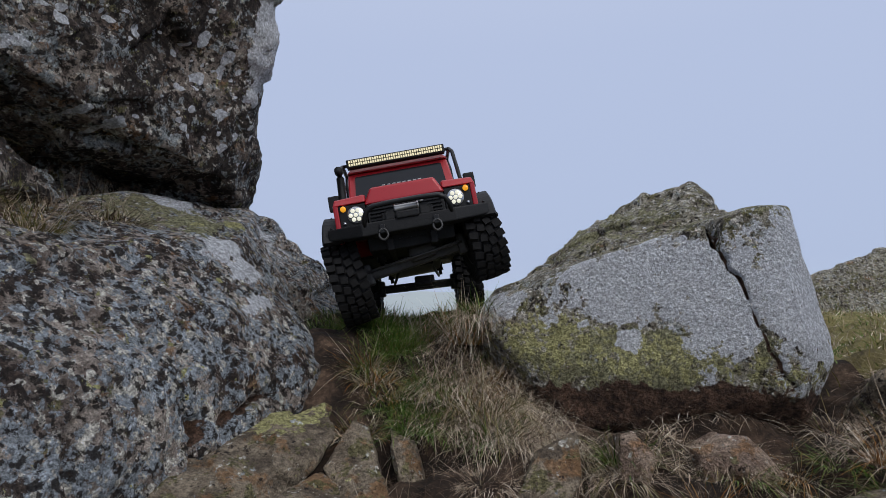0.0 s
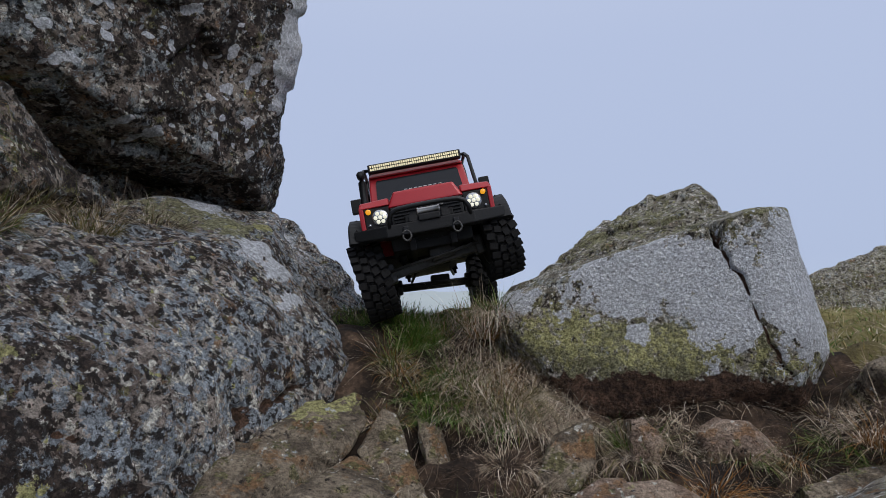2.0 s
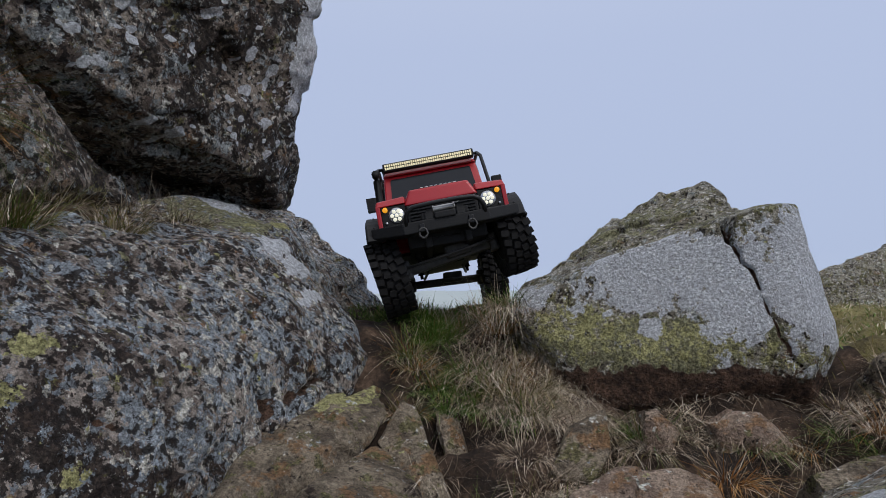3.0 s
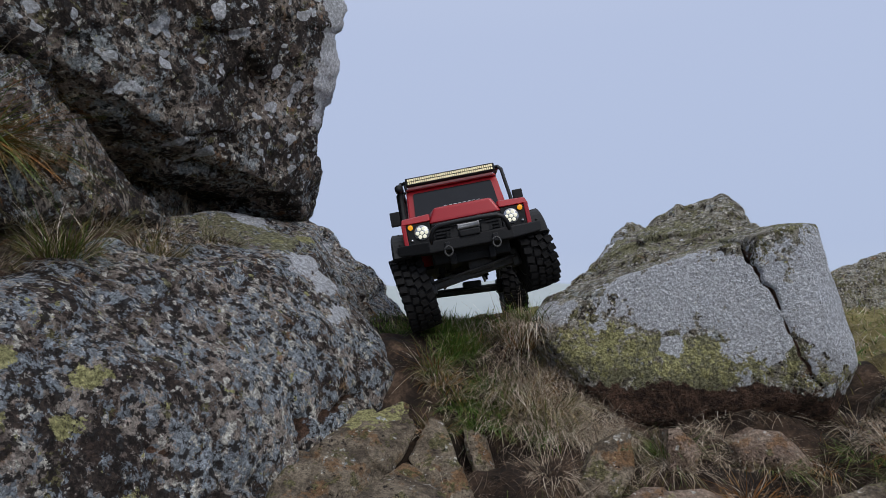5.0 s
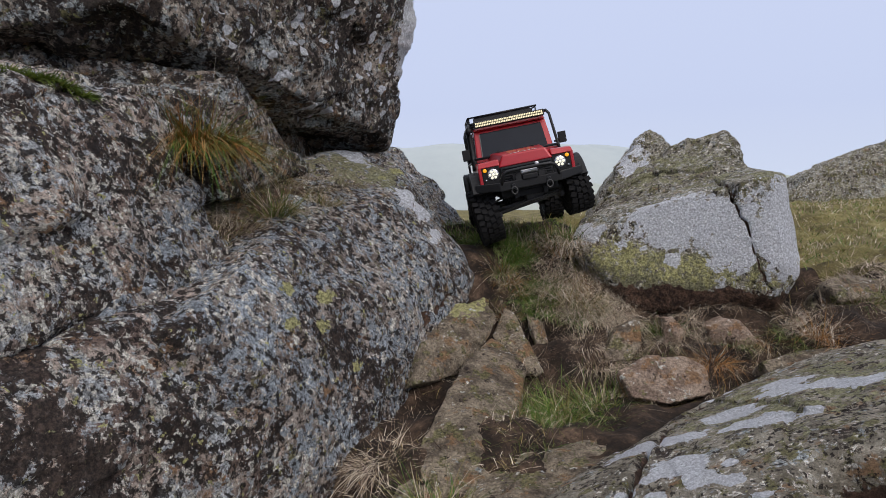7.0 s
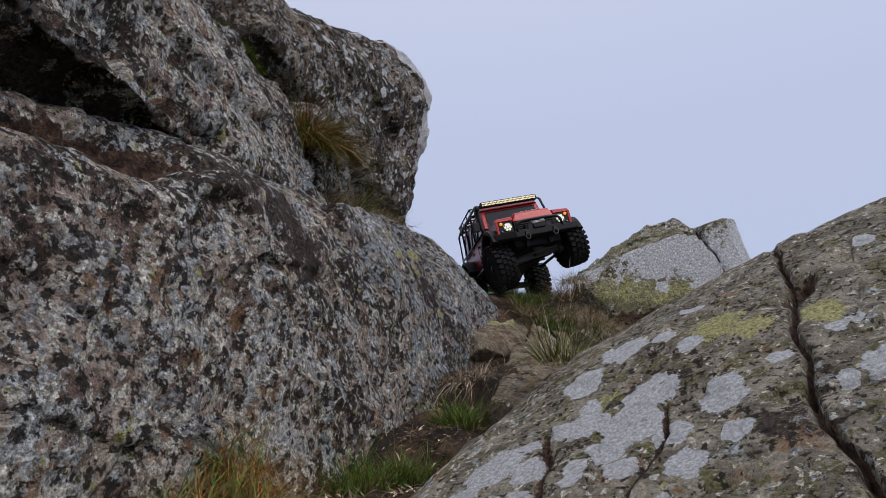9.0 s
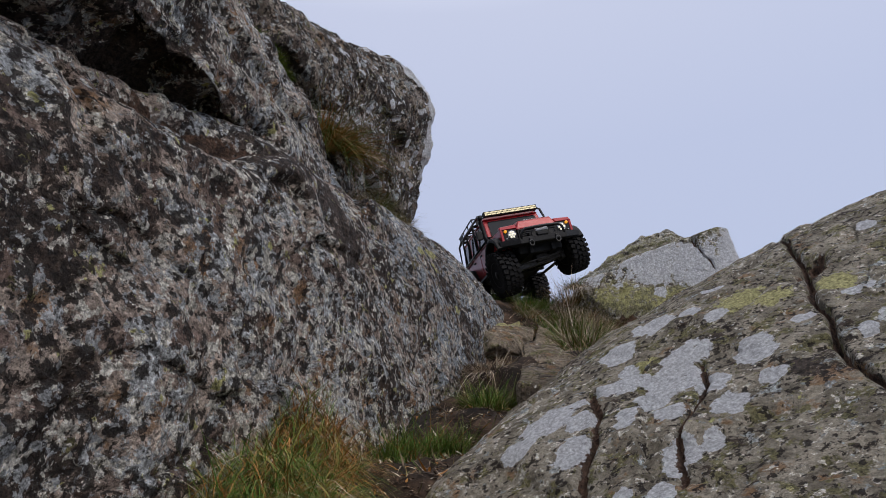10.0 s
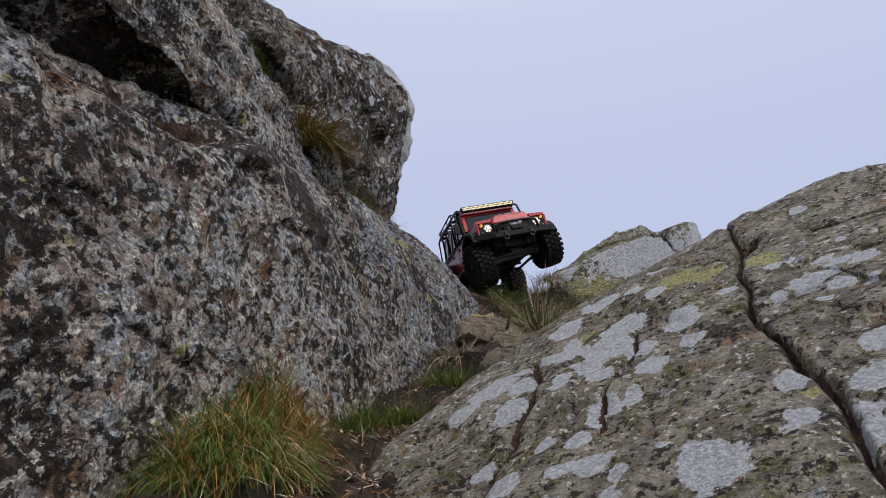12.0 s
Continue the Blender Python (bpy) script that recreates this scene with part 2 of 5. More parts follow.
M_MIXED = blade_material("half_dry_grass_blades", (0.060, 0.085, 0.018), (0.15, 0.135, 0.042), (0.31, 0.24, 0.10))
M_STRAW = blade_material("dry_straw_blades", (0.22, 0.16, 0.11), (0.48, 0.39, 0.29), (0.76, 0.68, 0.56))
M_DEAD = blade_material("dark_dead_stems", (0.035, 0.022, 0.015), (0.085, 0.058, 0.04), (0.17, 0.125, 0.09))
M_ORANGE = blade_material("orange_dry_grass_blades", (0.17, 0.070, 0.016), (0.33, 0.145, 0.036), (0.44, 0.26, 0.10))
M_MOSS = blade_material("moss_leaves", (0.06, 0.10, 0.015), (0.12, 0.17, 0.03), (0.20, 0.23, 0.05))


# ---- shaping helpers ----
def hash3(ix, iy, iz, seed):
    h = (ix * 374761393 + iy * 668265263 + iz * 1274126177 + seed * 974711) & 0xFFFFFFFF
    h = ((h ^ (h >> 13)) * 1103515245) & 0xFFFFFFFF
    return ((h ^ (h >> 16)) & 0xFFFF) / 32767.5 - 1.0


def vnoise(p, freq, seed=0):
    """Smooth value noise in -1..1 at the points p (n, 3)."""
    q = p * freq + 1000.0
    i = np.floor(q).astype(np.int64)
    f = q - i
    f = f * f * f * (f * (f * 6 - 15) + 10)
    out = 0
    for dx in (0, 1):
        for dy in (0, 1):
            for dz in (0, 1):
                w = (f[:, 0] if dx else 1 - f[:, 0]) * (f[:, 1] if dy else 1 - f[:, 1]) * (f[:, 2] if dz else 1 - f[:, 2])
                out = out + w * hash3(i[:, 0] + dx, i[:, 1] + dy, i[:, 2] + dz, seed)
    return out


def cells(p, freq, seed=0):
    """Voronoi cells: a random tilted plane over each cell, and the distance to the border (F2 - F1)."""
    q = p * freq + 1000.0
    i = np.floor(q).astype(np.int64)
    best = np.full(len(p), 9.0)
    second = np.full(len(p), 9.0)
    val = np.zeros(len(p))
    for dx in (-1, 0, 1):
        for dy in (-1, 0, 1):
            for dz in (-1, 0, 1):
                c = i + np.array((dx, dy, dz))
                o = np.stack([hash3(c[:, 0], c[:, 1], c[:, 2], seed + k) for k in (1, 2, 3)], 1) * 0.42 + 0.5
                d = np.linalg.norm(q - c - o, axis=1)
                away = q - c - o
                v = sum(away[:, k] * hash3(c[:, 0], c[:, 1], c[:, 2], seed + 5 + k) for k in range(3)) + 0.35 * hash3(c[:, 0], c[:, 1], c[:, 2], seed + 4)
                near = d < best
                second = np.where(near, best, np.minimum(second, d))
                val = np.where(near, v, val)
                best = np.where(near, d, best)
    return val, second - best


def mesh_from(name, verts, faces, mat, smooth=True):
    me = bpy.data.meshes.new(name)
    me.from_pydata(np.asarray(verts).tolist(), [], np.asarray(faces).tolist() if isinstance(faces, np.ndarray) else faces)
    me.materials.append(mat)
    if smooth:
        me.polygons.foreach_set("use_smooth", np.ones(len(me.polygons), bool))
    me.update()
    return me


def hull_planes(c):
    """The outward planes (normal, offset) of the convex hull of a few corners."""
    c = np.array(c, float)
    mid = c.mean(0)
    out = []
    k = len(c)
    for i in range(k):
        for j in range(i + 1, k):
            for h in range(j + 1, k):
                nrm = np.cross(c[j] - c[i], c[h] - c[i])
                s = np.linalg.norm(nrm)
                if s < 1e-7:
                    continue
                nrm = nrm / s
                d = (c - c[i]) @ nrm
                if d.max() < 1e-6 or d.min() > -1e-6:
                    if d.min() > -1e-6:
                        nrm = -nrm
                    if not any(nrm @ a > 0.9995 for a, _ in out):
                        out.append((nrm, nrm @ (c[i] - mid)))
    return mid, np.array([a for a, _ in out]), np.array([b for _, b in out])


def rock_mesh(name, corners, mat, res=0.008, sharp=80.0, rough=1.0, seed=0, cracks=(), patches=(), block=1.0, jagged=1.0):
    """A boulder: the block between the corners, with worn edges, broken faces and cracks.
    cracks: (point, point, half width, depth), None for the axis that it cuts along. patches: (attribute, centre, radius, amount)."""
    mid, nrm, off = hull_planes(corners)
    c = np.array(corners, float)
    lo, hi = c.min(0) - mid, c.max(0) - mid
    size = hi - lo
    cnt = np.maximum(4, np.ceil(size / res)).astype(int)
    pts, quads, base = [], [], 0
    for ax in range(3):
        u, v = (ax + 1) % 3, (ax + 2) % 3
        gu, gv = np.meshgrid(np.arange(cnt[u] + 1), np.arange(cnt[v] + 1), indexing="ij")
        for side in (0, 1):
            g = np.zeros((gu.size, 3), np.int64)
            g[:, u], g[:, v], g[:, ax] = gu.ravel(), gv.ravel(), side * cnt[ax]
            pts.append(g)
            idx = base + np.arange(gu.size).reshape(gu.shape)
            f = np.stack([idx[:-1, :-1], idx[1:, :-1], idx[1:, 1:], idx[:-1, 1:]], -1).reshape(-1, 4)
            quads.append(f if side else f[:, ::-1])
            base += gu.size
    g = np.concatenate(pts)
    key = (g[:, 0] * 100000 + g[:, 1]) * 100000 + g[:, 2]
    _, first, inv = np.unique(key, return_index=True, return_inverse=True)
    g = g[first]
    quads = inv[np.concatenate(quads)]
    d = lo + g / cnt * size
    t = np.maximum(d @ nrm.T / off, 1e-9)
    m = t.max(1, keepdims=True)
    r = 1.0 / (m[:, 0] * ((t / m) ** sharp).sum(1) ** (1 / sharp))
    p = d * r[:, None] + mid
    w = (t / m) ** (sharp - 1) / off
    n = w @ nrm
    n /= np.linalg.norm(n, axis=1, keepdims=True)
    wp = p + 0.03 * np.stack([vnoise(p, 7, seed + 20 + k) for k in range(3)], 1)
    cv, ce = cells(wp * np.array((1.0, 1.0, 1.5)), 7.0, seed)
    cv2, ce2 = cells(wp * np.array((1.0, 1.3, 1.0)), 19.0, seed + 9)
    h = 0.012 * vnoise(p, 3.2, seed) + 0.009 * vnoise(p, 8, seed + 1) + 0.005 * vnoise(p, 21, seed + 2)
    h += 0.0028 * vnoise(p, 52, seed + 3) + 0.0014 * vnoise(p, 118, seed + 4)
    h += block * (0.011 * cv + 0.0045 * cv2 - 0.003 * np.exp(-(ce / 0.04) ** 2))
    pit = vnoise(p, 34, seed + 6)
    h -= 0.012 * np.clip(pit - 0.40, 0, 1) + 0.018 * np.clip(vnoise(p, 15, seed + 7) - 0.45, 0, 1)
    h *= rough
    if cracks:
        jag = jagged * (0.010 * np.stack([vnoise(p, 26, seed + 31 + k) for k in range(3)], 1) + 0.005 * np.stack([vnoise(p, 70, seed + 41 + k) for k in range(3)], 1))
    crack_shade = np.zeros(len(p))
    for a, b, wide, deep in cracks:
        axes = [i for i in range(3) if a[i] is not None]
        a, b = np.array([a[i] for i in axes]), np.array([b[i] for i in axes])
        ab = b - a
        q = (p + jag)[:, axes]
        s = np.clip(((q - a) @ ab) / (ab @ ab), 0, 1)
        dist = np.linalg.norm(q - a - s[:, None] * ab, axis=1)
        h -= deep * np.exp(-(dist / wide) ** 2)
        # the darkness inside a crack or hollow, painted into the colour
        crack_shade = np.maximum(crack_shade, 1.1 * np.exp(-(dist / (0.9 * wide)) ** 2))
    p = p + n * h[:, None]
    me = mesh_from(name, p, quads, mat)
    for kind in ("bare_hollow_shade", "white", "yellow", "moss", "earth_crack_shade"):
        val = crack_shade.copy() if kind == "earth_crack_shade" else np.zeros(len(p))
        for k, centre, radius, amount in patches:
            if k == kind:
                dd = np.linalg.norm((p - np.array(centre)) / np.array(radius), axis=1)
                val = np.maximum(val, amount * np.clip(1.6 - dd, 0, 1))
        at = me.attributes.new(kind, "FLOAT", "POINT")
        at.data.foreach_set("value", val.astype(np.float32))
    return me


def settle(ob):
    """Moves an object's origin to the middle of its base."""
    me = ob.data
    v = np.empty(len(me.vertices) * 3)
    me.vertices.foreach_get("co", v)
    v = v.reshape(-1, 3)
    at = Vector(((v[:, 0].min() + v[:, 0].max()) / 2, (v[:, 1].min() + v[:, 1].max()) / 2, v[:, 2].min()))
    v -= np.array(at)
    me.vertices.foreach_set("co", v.ravel())
    me.update()
    ob.location = at
    return ob


def rock(name, label, corners, mat, **kw):
    return tagged(settle(new(name, rock_mesh(name, corners, mat, **kw))), label, "boulder" if "boulder" in name else "rock")


def part(name, me, parent, label=""):
    """Links a mesh as one part under a thing or a part."""
    if isinstance(me, bmesh.types.BMesh):
        raise TypeError("give a mesh")
    ob = new(name, me)
    ob.parent = parent
    return tagged(ob, label)
# ---- the ground: one sheet, a gully that climbs to a crest, and moorland to the horizon ----
GROUND = [  # x, y, z
    (-0.55, -1.2, 0.42), (0.3, -1.2, 0.40), (-0.55, -0.4, 0.50), (-0.56, -0.2, 0.55), (-0.45, 0.0, 0.585), (-0.38, 0.2, 0.65), (-0.25, 0.45, 0.735), (-0.29, 0.36, 0.715), (-0.24, 0.58, 0.785), (-0.20, 0.68, 0.815),
    (-0.05, 0.52, 0.725), (0.10, 0.50, 0.74), (0.30, 0.54, 0.765), (-0.03, 0.66, 0.775), (0.15, 0.64, 0.785), (0.36, 0.64, 0.80), (0.55, 0.62, 0.87), (-0.05, 0.74, 0.845),
    (0.12, 0.71, 0.84), (0.25, 0.71, 0.845), (0.38, 0.71, 0.85), (0.30, 0.78, 0.87), (-0.10, 0.82, 0.905), (0.04, 0.83, 0.91), (-0.13, 0.875, 0.945), (-0.12, 0.96, 0.960), (0.03, 0.97, 0.965), (0.62, 0.8, 0.93), (0.9, 0.9, 0.97),
    (-0.03, 1.22, 0.972), (0.055, 1.18, 0.998), (-0.145, 1.18, 0.975), (-0.128, 0.868, 0.962), (-0.03, 1.58, 0.905), (1.0, 1.8, 1.0), (0.0, 2.6, 0.86), (2.2, 2.6, 1.04), (-1.2, 2.4, 0.95), (-1.2, 0.2, 0.7), (1.2, 0.2, 0.85),
]


def ground_height(x, y):
    """A smooth sheet through the heights above, levelling out to rolling moor far off."""
    gx = np.array(GROUND)
    num = np.zeros_like(x)
    den = np.zeros_like(x)
    for a, b, z in gx:
        d2 = (x - a) ** 2 + (y - b) ** 2
        w = 1.0 / (d2 + 0.004) ** 2
        num += w * z
        den += w
    near = num / den
    far = np.clip((np.hypot(x, y - 1.0) - 2.0) / 6.0, 0, 1)
    dist = np.hypot(x, y)
    roll = 0.90 - 0.22 * np.clip(dist - 3.0, 0, 22) - 0.03 * np.clip(dist - 25, 0, 2000)
    roll = roll + np.clip((dist - 20) / 60, 0, 1) * (0.9 * np.sin(x * 0.05 + 1.0) + 0.7 * np.sin(y * 0.043 + x * 0.02))
    return near * (1 - far) + roll * far


def axis(lo, hi, step, reach, n):
    inner = np.arange(lo, hi, step)
    g = np.geomspace(step, reach, n)
    return np.concatenate([lo - g[::-1], inner, inner[-1] + g])


gx_, gy_ = axis(-1.3, 1.5, 0.012, 1500, 45), axis(-1.2, 2.6, 0.012, 1500, 45)
GX, GY = np.meshgrid(gx_, gy_, indexing="ij")
gp = np.stack([GX.ravel(), GY.ravel(), np.zeros(GX.size)], 1)
gz = ground_height(gp[:, 0], gp[:, 1])
near_w = np.exp(-(np.hypot(gp[:, 0], gp[:, 1] - 0.8) / 2.5) ** 2)
gz += near_w * (0.014 * vnoise(gp, 8, 61) + 0.012 * vnoise(gp, 22, 62) + 0.007 * vnoise(gp, 50, 63))
gp[:, 2] = gz
gi = np.arange(GX.size).reshape(GX.shape)
gq = np.stack([gi[:-1, :-1], gi[1:, :-1], gi[1:, 1:], gi[:-1, 1:]], -1).reshape(-1, 4)
ground_me = mesh_from("ground", gp, gq, M_EARTH)
ground_me.materials.append(M_TURF)
fc = gp[gq].mean(1)
turf = ((fc[:, 1] > 1.12 + 0.05 * vnoise(fc, 6, 70)) | (fc[:, 0] > 0.55 + 0.06 * vnoise(fc, 6, 71)) & (fc[:, 1] > 0.75) | (fc[:, 0] > 1.0 + 0.1 * vnoise(fc, 4, 72)) | (fc[:, 0] < -1.25) | (fc[:, 1] < -1.1 + 0.1 * vnoise(fc, 4, 73))).astype(np.int32)
ground_me.polygons.foreach_set("material_index", turf)
ground = tagged(new("ground", ground_me), "dark earth gully and olive moorland turf", "ground", kind="structure")


def far_hill(name, label, cx, cy, rx, ry, top, mat, seed):
    """A long low hill on the moor."""
    u, v = np.meshgrid(np.linspace(-1, 1, 90), np.linspace(-1, 1, 30), indexing="ij")
    x, y = cx + rx * u, cy + ry * v
    p = np.stack([x.ravel(), y.ravel(), np.zeros(u.size)], 1)
    fall = (np.clip(1 - u ** 2, 0, 1) ** 0.8 * np.clip(1 - v ** 2, 0, 1)).ravel()
    z = -9 + fall * (top + 9) * (1 + 0.10 * vnoise(p, 3.2 / rx, seed) + 0.03 * vnoise(p, 14 / rx, seed + 1))
    p[:, 2] = z
    i = np.arange(u.size).reshape(u.shape)
    q = np.stack([i[:-1, :-1], i[1:, :-1], i[1:, 1:], i[:-1, 1:]], -1).reshape(-1, 4)
    return tagged(new(name, mesh_from(name, p, q, mat)), label, "hill", kind="structure")


# no mist in the air: its paleness is mixed into the hill colours
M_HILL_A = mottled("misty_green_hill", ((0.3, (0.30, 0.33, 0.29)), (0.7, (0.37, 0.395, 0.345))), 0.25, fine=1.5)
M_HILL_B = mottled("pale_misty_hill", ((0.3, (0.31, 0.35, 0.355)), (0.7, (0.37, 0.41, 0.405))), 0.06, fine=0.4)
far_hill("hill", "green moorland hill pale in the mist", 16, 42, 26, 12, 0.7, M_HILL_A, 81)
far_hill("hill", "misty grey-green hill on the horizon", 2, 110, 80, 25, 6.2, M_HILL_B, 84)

# ---- boulders ----
LEFT = [(-0.30, 0.85, 1.085), (-0.37, 1.10, 1.175), (-0.50, 0.93, 1.175), (-0.95, 1.05, 1.03), (-0.95, 0.3, 0.93), (-0.345, 0.80, 1.07), (-0.405, 0.60, 1.02), (-0.46, 0.38, 0.99),
        (-0.235, 0.78, 0.985), (-0.16, 0.80, 0.905), (-0.165, 0.765, 0.83), (-0.17, 0.80, 0.75), (-0.245, 0.63, 0.80), (-0.235, 0.61, 0.66), (-0.30, 0.45, 0.66), (-0.36, 0.32, 0.80), (-0.335, 0.30, 0.62), (-0.50, 0.15, 0.95), (-0.50, 0.15, 0.55),
        (-1.1, 0.15, 0.5), (-1.1, 1.0, 0.5), (-0.25, 1.1, 0.8)]
LOWER = [(-0.46, 0.36, 0.985), (-0.38, 0.30, 0.80), (-0.375, 0.28, 0.62), (-0.485, 0.11, 0.87), (-0.475, 0.12, 0.66), (-0.545, -0.04, 0.70), (-0.555, -0.10, 0.65), (-0.60, -0.10, 0.89), (-0.61, -0.18, 0.62), (-0.68, -0.26, 0.74),
         (-0.66, -0.26, 0.50), (-0.73, -0.30, 0.86), (-0.95, -0.8, 0.85), (-0.90, -0.8, 0.4), (-1.2, -0.8, 0.4), (-1.2, 0.3, 0.5), (-1.2, 0.3, 1.0), (-0.57, 0.10, 0.955), (-0.50, 0.10, 0.5)]
rock("boulder", "low mottled brown and grey boulder walling the gully", LOWER, M_WALL, res=0.0065, rough=0.8, seed=14,
     cracks=[((-0.76, -0.34, 0.87), (-0.63, -0.12, 0.895), 0.03, 0.05)], patches=[("bare_hollow_shade", (-0.547, 0.006, 0.886), (0.06, 0.06, 0.05), 0.62), ("bare_hollow_shade", (-0.521, 0.035, 0.846), (0.05, 0.05, 0.04), 0.62), ("bare_hollow_shade", (-0.587, 0.052, 0.945), (0.05, 0.05, 0.03), 0.55)])
rock("boulder", "big grey boulder crusted with blue-grey and yellow lichen", LEFT, M_LEFT, res=0.0070, sharp=170, rough=0.72, block=0.75, seed=1,
     cracks=[((-0.28, 0.641, 0.961), (-0.261, 0.593, 0.892), 0.0045, 0.012), ((-0.261, 0.593, 0.892), (-0.247, 0.605, 0.858), 0.006, 0.016), ((-0.247, 0.60, 0.86), (-0.247, 0.593, 0.808), 0.0045, 0.014), ((-0.247, 0.593, 0.808), (-0.251, 0.59, 0.756), 0.0045, 0.014),
             ((-0.247, 0.607, 0.866), (-0.199, 0.713, 0.887), 0.0045, 0.014), ((-0.30, 0.49, 0.841), (-0.337, 0.43, 0.866), 0.0025, 0.006), ((-0.337, 0.43, 0.866), (-0.363, 0.378, 0.865), 0.0025, 0.005)],
     patches=[("white", (-0.310, 0.809, 1.068), (0.021, 0.04, 0.032), 1.0), ("white", (-0.278, 0.80, 1.040), (0.013, 0.04, 0.027), 1.0), ("white", (-0.245, 0.788, 0.990), (0.016, 0.04, 0.018), 1.0), ("white", (-0.272, 0.785, 1.0), (0.006, 0.03, 0.006), 1.0), ("white", (-0.262, 0.81, 1.05), (0.011, 0.04, 0.026), 1.0),
              ("white", (-0.45, 0.94, 1.17), (0.05, 0.05, 0.03), 0.9), ("yellow", (-0.372, 0.568, 0.959), (0.0124, 0.0124, 0.0124), 1.0), ("yellow", (-0.45, 0.38, 0.965), (0.0186, 0.0186, 0.0136), 0.75), ("yellow", (-0.43, 0.36, 0.91), (0.0186, 0.0186, 0.0124), 0.7), ("yellow", (-0.41, 0.44, 0.90), (0.0186, 0.0186, 0.0124), 0.65), ("yellow", (-0.36, 0.72, 1.055), (0.0186, 0.0186, 0.0124), 0.75),
              ("moss", (-0.42, 0.86, 1.13), (0.12, 0.12, 0.05), 0.75), ("yellow", (-0.419, 0.345, 0.962), (0.0136, 0.0136, 0.0112), 0.9), ("yellow", (-0.41, 0.313, 0.92), (0.0124, 0.0124, 0.0087), 0.9), ("yellow", (-0.379, 0.365, 0.903), (0.0136, 0.0136, 0.0136), 0.85), ("yellow", (-0.378, 0.396, 0.94), (0.0186, 0.0186, 0.0124), 0.75), ("yellow", (-0.343, 0.40, 0.832), (0.0124, 0.0124, 0.0099), 0.8),
              ("yellow", (-0.367, 0.861, 1.11), (0.0124, 0.0124, 0.0124), 0.8), ("yellow", (-0.352, 0.953, 1.13), (0.0186, 0.0186, 0.0124), 0.8)])
LEDGE = [(-0.475, 0.44, 1.000), (-0.42, 0.62, 1.030), (-0.37, 0.80, 1.072), (-0.545, 0.44, 1.055), (-0.505, 0.62, 1.090), (-0.50, 0.80, 1.115), (-0.80, 0.42, 1.09), (-0.80, 0.80, 1.13), (-0.49, 0.42, 0.90), (-0.40, 0.80, 0.95), (-0.80, 0.42, 0.90), (-0.80, 0.80, 0.95)]
rock("rock", "flat brown ledge rock behind a boulder's brink", LEDGE, M_BROWN, res=0.006, sharp=40, rough=0.8, seed=19, patches=[("earth_crack_shade", (-0.49, 0.56, 1.06), (0.06, 0.12, 0.05), 0.7), ("moss", (-0.43, 0.70, 1.06), (0.05, 0.08, 0.03), 0.6)])
FRONT = [(-0.60, 0.42, 1.20), (-0.57, 0.37, 1.07), (-0.56, 0.20, 0.985), (-0.60, 0.18, 1.13), (-0.62, 0.36, 1.23), (-0.622, -0.08, 0.935),
         (-0.66, -0.10, 1.08), (-0.68, -0.22, 0.97), (-0.76, -0.6, 0.98), (-0.9, -0.7, 1.25), (-0.68, 0.1, 1.24), (-0.72, 0.35, 1.26), (-1.2, 0.5, 1.3),
         (-1.2, -0.7, 1.3), (-1.2, 0.5, 0.8), (-1.2, -0.7, 0.8), (-0.68, 0.45, 0.95), (-0.66, 0.1, 0.9)]
# its two dark patches put the hollow's shade into the rock colour
rock("boulder", "weathered brown and grey boulder with a dark hollow", FRONT, M_WALL, res=0.0075, seed=2,
     cracks=[((-0.72, -0.22, 0.975), (-0.635, -0.02, 0.965), 0.034, 0.055), ((-0.66, -0.06, 1.02), (-0.63, 0.04, 1.00), 0.02, 0.03)], patches=[("bare_hollow_shade", (-0.70, -0.175, 0.92), (0.06, 0.08, 0.04), 0.8), ("bare_hollow_shade", (-0.735, -0.13, 0.90), (0.06, 0.08, 0.04), 0.8)])
STEP = [(-0.522, 0.37, 0.968), (-0.535, 0.15, 0.930), (-0.515, 0.37, 0.92), (-0.53, 0.15, 0.89), (-0.585, 0.40, 1.10), (-0.600, 0.20, 1.07), (-0.59, 0.12, 0.985), (-0.75, 0.42, 1.08), (-0.75, 0.12, 1.0), (-0.60, 0.40, 0.86), (-0.60, 0.12, 0.86), (-0.55, 0.44, 0.985)]
rock("rock", "lichened grey rock filling the joint between boulders", STEP, M_LEFT, res=0.006, seed=17, patches=[("yellow", (-0.50, 0.3, 0.97), (0.02, 0.03, 0.02), 0.7)])
WEDGE = [(-0.549, 0.505, 1.29), (-0.505, 0.78, 1.13), (-0.50, 0.62, 1.115), (-0.56, 0.43, 1.22), (-0.95, 0.4, 1.33), (-0.9, 0.85, 1.2), (-0.6, 0.86, 1.12),
         (-0.95, 0.4, 1.0), (-0.56, 0.44, 1.08), (-0.9, 0.85, 1.0)]
rock("rock", "small brown wedge rock jammed under a boulder", WEDGE, M_UPPER, res=0.006, seed=3)
UPPER = [(-0.535, 0.63, 1.325), (-0.407, 1.02, 1.225), (-0.371, 1.02, 1.200), (-0.39, 1.12, 1.20), (-0.345, 1.03, 1.34), (-0.300, 1.02, 1.54), (-0.290, 1.03, 1.61), (-0.326, 1.0, 1.675), (-0.376, 1.0, 1.735),
         (-0.565, 0.78, 1.64), (-0.56, 0.57, 1.345), (-0.65, 0.56, 1.53), (-0.66, 0.36, 1.36), (-0.72, 0.36, 1.47), (-1.3, 0.3, 1.55), (-1.3, 1.4, 1.75), (-0.6, 1.5, 1.7), (-0.6, 1.5, 1.08),
         (-1.3, 0.3, 1.3), (-1.3, 1.4, 1.2), (-0.8, 0.35, 1.32)]
